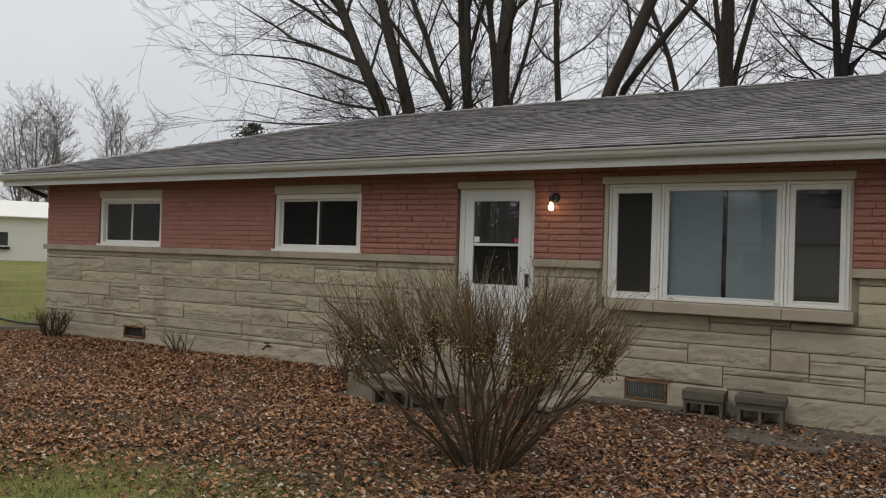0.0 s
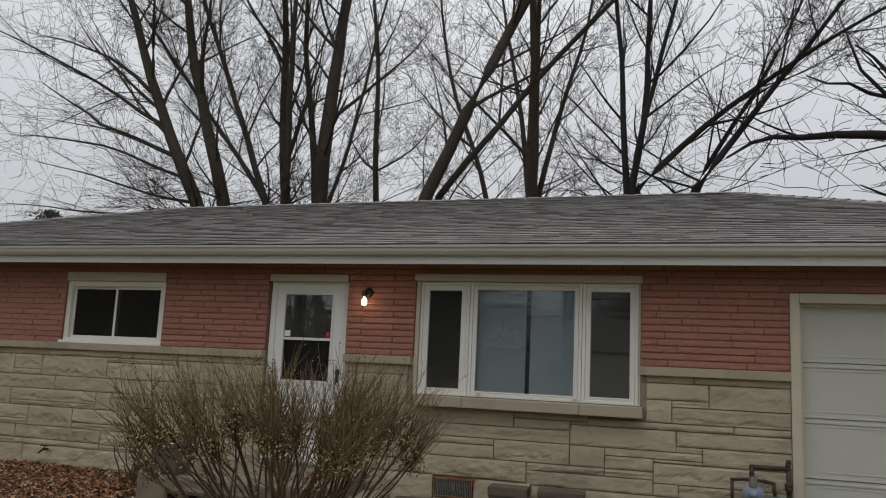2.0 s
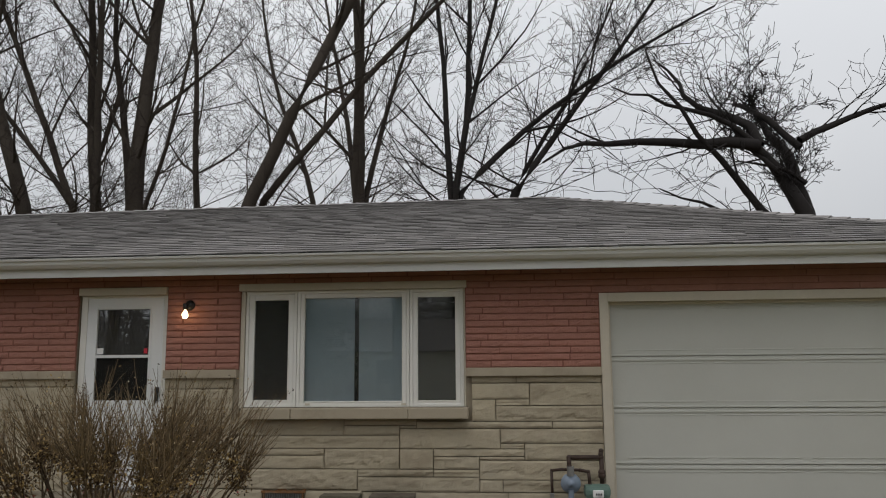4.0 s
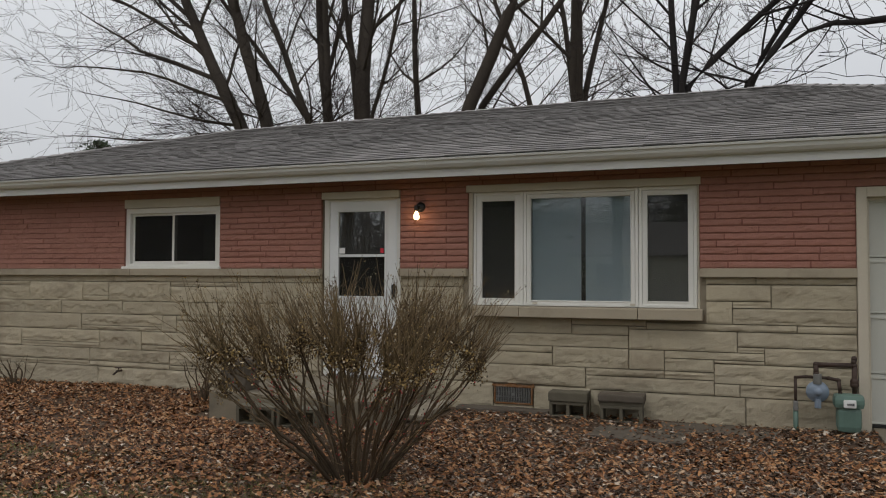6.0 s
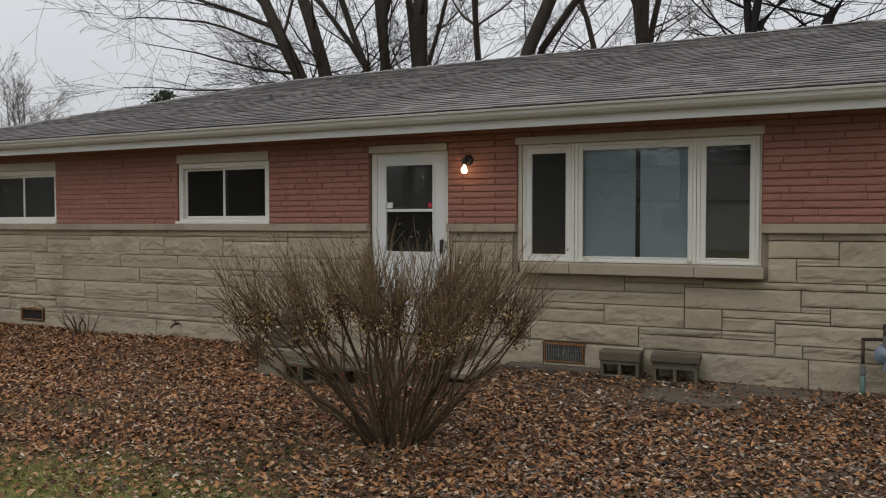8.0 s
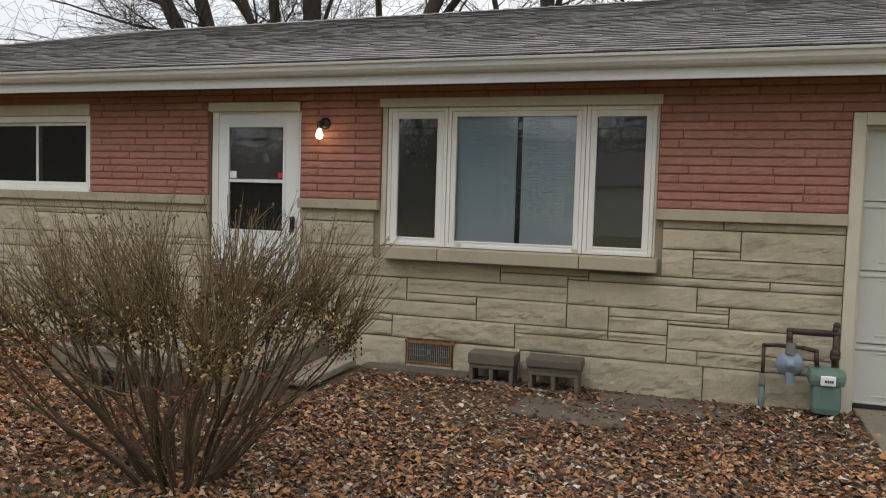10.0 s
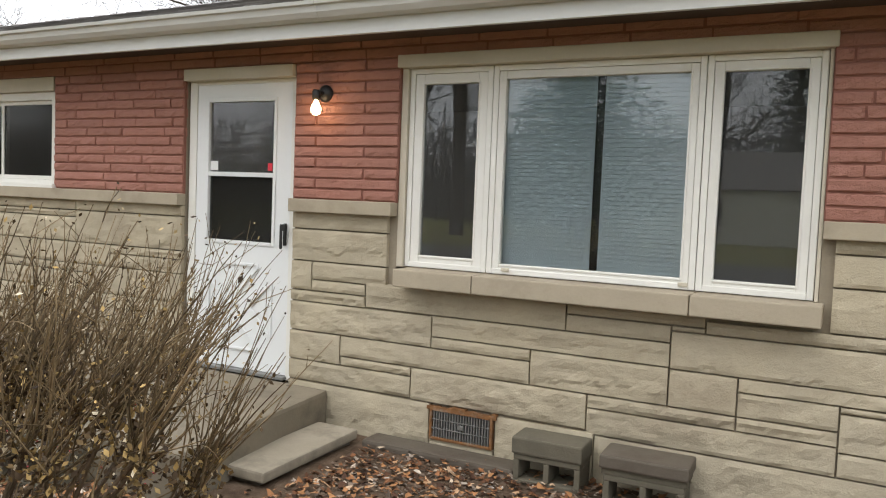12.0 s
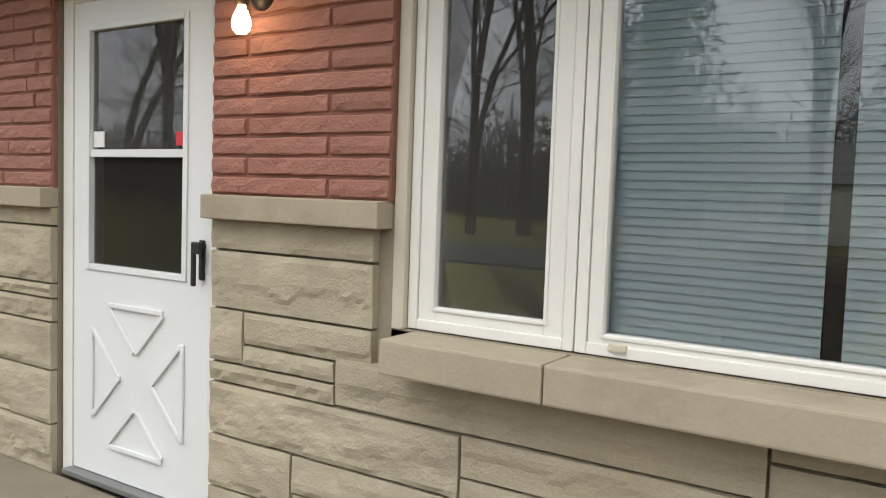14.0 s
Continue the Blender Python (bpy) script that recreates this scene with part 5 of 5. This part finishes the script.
t_x = tree("bare_tree", (-7.0, 30, 0), [(-7.6, -0.24, 0, 12, 0.13)], 41, "slim leafless tree leaning behind others", fork=0.55, bole=8)
t_d = tree("bare_tree", (-8.6, 22, 0), [(-7.33, 0.56, 0.0, 15, 0.24), (-7.05, 0.86, 0.15, 15, 0.13)], 34, "leafless tree leaning strongly to one side", fork=0.45)
t_e = tree("bare_tree", (-5.25, 27, 0), [(-5.2, 0.014, 0, 13, 0.27), (-5.36, -0.14, 0.1, 11, 0.13), (-5.0, 0.16, 0.1, 11, 0.13), (-5.1, 0.07, -0.1, 12, 0.14)], 35, "leafless tree with several upright trunks", fork=0.45, bole=7.5)
t_f = tree("bare_tree", (-1.2, 22, 0), [(-1.6, -0.02, 0, 11, 0.12), (-1.5, 0.2, 0.1, 12, 0.13), (-1.32, 0.95, 0.0, 9, 0.12), (0.25, 0.64, -0.05, 9, 0.12), (0.15, 0.5, 0.05, 8, 0.09), (-1.45, 0.09, -0.1, 11, 0.1)], 36, "leafless vase-shaped tree behind the ridge", bark=M_DARKBARK, droop=-0.02, fork=0.45)
t_g = tree("gnarled_tree", (8.6, 22, 0), [(7.9, -0.55, 0, 3.4, 0.28), (8.0, -0.06, 0.05, 6.0, 0.24)], 39, "dark gnarled leafless tree with crooked limbs", bark=M_DARKBARK, twig=M_DARKBARK, rough=0.2, droop=-0.01, fork=0.6, thin=0.009, bole=5.6, side=0,
           arms=((6.85, 7.5, -1, 0.05, 0.62, 6.5, 0.17, -0.07), (6.85, 7.5, 0.12, 0.0, 1, 5.5, 0.15, 0.0), (8.05, 4.6, -1, 0.0, 0.85, 7.2, 0.14, -0.02), (8.1, 4.3, -1, -0.05, 0.5, 6.2, 0.09, -0.01),
                 (7.0, 7.2, -1, 0.1, 0.95, 5.0, 0.1, 0.0), (7.9, 7.4, -0.7, 0.0, 0.9, 5.0, 0.12, 0.0), (8.0, 6.4, -0.7, 0.2, 0.7, 2.2, 0.07, 0.0), (7.9, 7.6, 0.9, 0.0, 0.8, 4.5, 0.12, 0.0), (7.3, 6.7, -0.9, 0.1, 1, 4.5, 0.08, 0.0)))
# bark and twigs both take the haze-paled colour
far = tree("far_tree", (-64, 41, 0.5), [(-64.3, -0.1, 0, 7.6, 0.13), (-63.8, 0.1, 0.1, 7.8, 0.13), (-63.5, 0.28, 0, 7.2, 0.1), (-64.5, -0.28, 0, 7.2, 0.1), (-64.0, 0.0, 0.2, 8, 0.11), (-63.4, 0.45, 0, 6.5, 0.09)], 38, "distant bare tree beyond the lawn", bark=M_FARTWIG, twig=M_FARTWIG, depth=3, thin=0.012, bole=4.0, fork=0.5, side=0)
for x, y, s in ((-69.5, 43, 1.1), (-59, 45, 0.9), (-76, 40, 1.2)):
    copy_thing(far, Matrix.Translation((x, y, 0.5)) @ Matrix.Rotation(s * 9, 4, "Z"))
for src, x, y, a in ((t_b, -18, -17.5, 160), (t_h, -16.3, -19, 40), (t_e, -34, -15, 40), (t_a, -42, -18, 120), (t_d, -28, -22, 200), (t_f, -5.5, -21, 75), (t_e, 5, -20, 150)):
    copy_thing(src, Matrix.Translation((x, y, 0)) @ Matrix.Rotation(radians(a), 4, "Z"))

# evergreen top beyond the roof
ever = thing("evergreen_tree", (-31.9, 33, 0.3), "dark evergreen seen beyond the roof", "tree")
part("trunk", cyl(bmesh.new(), (-31.9, 33, 0.0), (-31.9, 33, 8.5), 0.16, 0.03, 8), M_DARKBARK, ever)
r2 = np.random.RandomState(3)
tip = []
for i in range(420):
    # drooping boughs in open tiers, longest low down
    h, a = r2.uniform(1.2, 8.55), r2.uniform(0, 6.283)
    reach = (0.55 + (9.2 - h) * 0.42) * r2.uniform(0.6, 1.1)
    for k in range(14):
        u = (k + r2.uniform(0, 1)) / 14
        tip.append(Vector((-31.9 + reach * u * math.cos(a), 33 + reach * u * math.sin(a), h + 0.25 * u - 0.45 * u * u)))
tagged(part("needle_mass", raw_mesh("needle_mass", *leaf_quads(tip, r2, 0.05, 0.13, 0.07), mat("evergreen", (0.04, 0.06, 0.03), 0.8, 0.2), False), None, ever), kind="stuff")


for x, y in ((-11.5, -22), (-13.2, -25), (-3.6, -37), (9, -33), (26, -33)):
    copy_thing(ever, Matrix.Translation((x, y, 0)) @ Matrix.Rotation(x * 1.7, 4, "Z") @ Matrix.Diagonal((1.5, 1.5, 1.35, 1)))
# bare woods across the street, out of view, added to block low sky light
r2 = np.random.RandomState(9)
wood = []
for i in range(900):
    x, y, h = r2.uniform(-110, 90), -42 + r2.normal(0, 4.0), r2.uniform(5, 9)
    wood.append(([(x, y, 0), (x + r2.normal(0, 0.4), y, h * 0.5), (x + r2.normal(0, 0.8), y, h)], [r2.uniform(0.06, 0.16), 0.07, 0.02]))
for i in range(46000):
    x, y, z = r2.uniform(-120, 90), -42 + r2.normal(0, 4.0), r2.uniform(0.2, 1.0) * r2.uniform(1.0, 8.0)
    dx, dz = r2.normal(0, 1.1), r2.uniform(-0.2, 1.3)
    wood.append(([(x, y, z), (x + dx * 0.5, y, z + dz * 0.55), (x + dx, y, z + dz)], [0.055, 0.045, 0.015]))
tagged(new("far_woods", raw_mesh("far_woods", *tubes(wood, 3), mat("far bare woods", (0.1, 0.09, 0.082), 0.9, 0.25, 0.8, 0, 9))),
       "grey-brown bare woods across the street, added to block low sky and darken reflections", "woods", kind="stuff")

# ---- across the lawn: shed and house opposite ----
def gable_house(name, at, turn, L, Wd, hw, hr, wall, roofm, label, category, wins):
    h = new(name)
    h.matrix_world = pose(*at, 0, 0, turn)
    tagged(h, label, category)

    def add(nm, bm, m, lab="", parent=None):
        ob = new(nm, to_mesh(nm, bm, m))
        ob.parent = parent or h
        if lab:
            ob["label"] = lab
        return ob
    bm = boxes((0, 0, -0.5, L, Wd, hw))
    v = [bm.verts.new(p) for p in ((0, 0, hw), (0, Wd, hw), (0, Wd / 2, hr), (L, 0, hw), (L, Wd, hw), (L, Wd / 2, hr))]
    bm.faces.new((v[0], v[2], v[1]))
    bm.faces.new((v[3], v[4], v[5]))
    add("wall", bm, wall)
    bm = bmesh.new()
    o, t = 0.3, 0.06
    for s in (0, 1):
        y = -o if s == 0 else Wd + o
        ze = hw - o * (hr - hw) / (Wd / 2)
        p = [(-o, y, ze), (L + o, y, ze), (L + o, Wd / 2, hr), (-o, Wd / 2, hr)]
        a = [bm.verts.new((q[0], q[1], q[2] + t)) for q in p]
        b2 = [bm.verts.new(q) for q in p]
        bm.faces.new(a)
        bm.faces.new(b2[::-1])
        for i in range(4):
            bm.faces.new((a[i], b2[i], b2[(i + 1) % 4], a[(i + 1) % 4]))
    add("roof", bm, roofm)
    for x, z, w, hh in wins:
        win = add("window", framed(bmesh.new(), x, x + w, z, z + hh, 0.06, -0.04, 0.0), M_PAINT)
        # opaque near-black sheet stands for the unlit room behind the pane
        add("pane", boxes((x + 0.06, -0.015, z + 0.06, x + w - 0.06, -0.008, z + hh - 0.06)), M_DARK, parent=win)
        add("sill", boxes((x - 0.05, -0.16, z - 0.14, x + w + 0.05, -0.005, z - 0.01)), M_DARKBARK, parent=win)
    return h


gable_house("garden_shed", (-44.5, 22.0, 0.5), 58, 9, 6, 2.45, 3.35, M_SIDING, M_SIDING, "cream metal-sided outbuilding beyond the lawn", "shed", ((3.4, 0.75, 0.75, 0.85),))
gable_house("neighbour_house", (5, -27, 0), 180, 16, 8, 2.7, 4.6, M_SIDING, M_SHINGLE, "pale single-storey house across the street", "house", ((2, 1.0, 1.6, 1.2), (6, 1.0, 1.6, 1.2), (11, 1.0, 1.6, 1.2)))
solid("road", boxes((-300, -11, -0.05, 300, -5, 0.035)), mat("asphalt", (0.06, 0.06, 0.06), 0.9, 0.15, 4, 0.3, 90), "grey asphalt street before the house", "road", kind="structure")

# garden hose and edging by the house corner
bm = bmesh.new()
pts = [(-21 + i * 0.5, 9.6 - 0.03 * i + 0.1 * math.sin(i * 0.8), float(gz(-21 + i * 0.5, 9.6)) + 0.03) for i in range(16)]
for a, b in zip(pts, pts[1:]):
    cyl(bm, a, b, 0.022, seg=6)
solid("garden_hose", bm, M_BLACK, "dark garden hose lying across the lawn", "hose")
bm = bmesh.new()
for i in range(10):
    a = math.pi * (0.5 + i / 9 * 0.9)
    b = math.pi * (0.5 + (i + 0.9) / 9 * 0.9)
    p, q = [(-12.4 + 0.75 * math.cos(k), 7.95 + 0.6 * math.sin(k)) for k in (a, b)]
    m = Matrix.Translation(((p[0] + q[0]) / 2, (p[1] + q[1]) / 2, float(gz(*p)))) @ Matrix.Rotation(math.atan2(q[1] - p[1], q[0] - p[0]), 4, "Z")
    box(bm, -0.12, -0.04, -0.05, 0.12, 0.04, 0.09, 0.015, m)
solid("bed_edging", bm, M_CONC, "curved pale concrete edging round the corner bed", "edging")
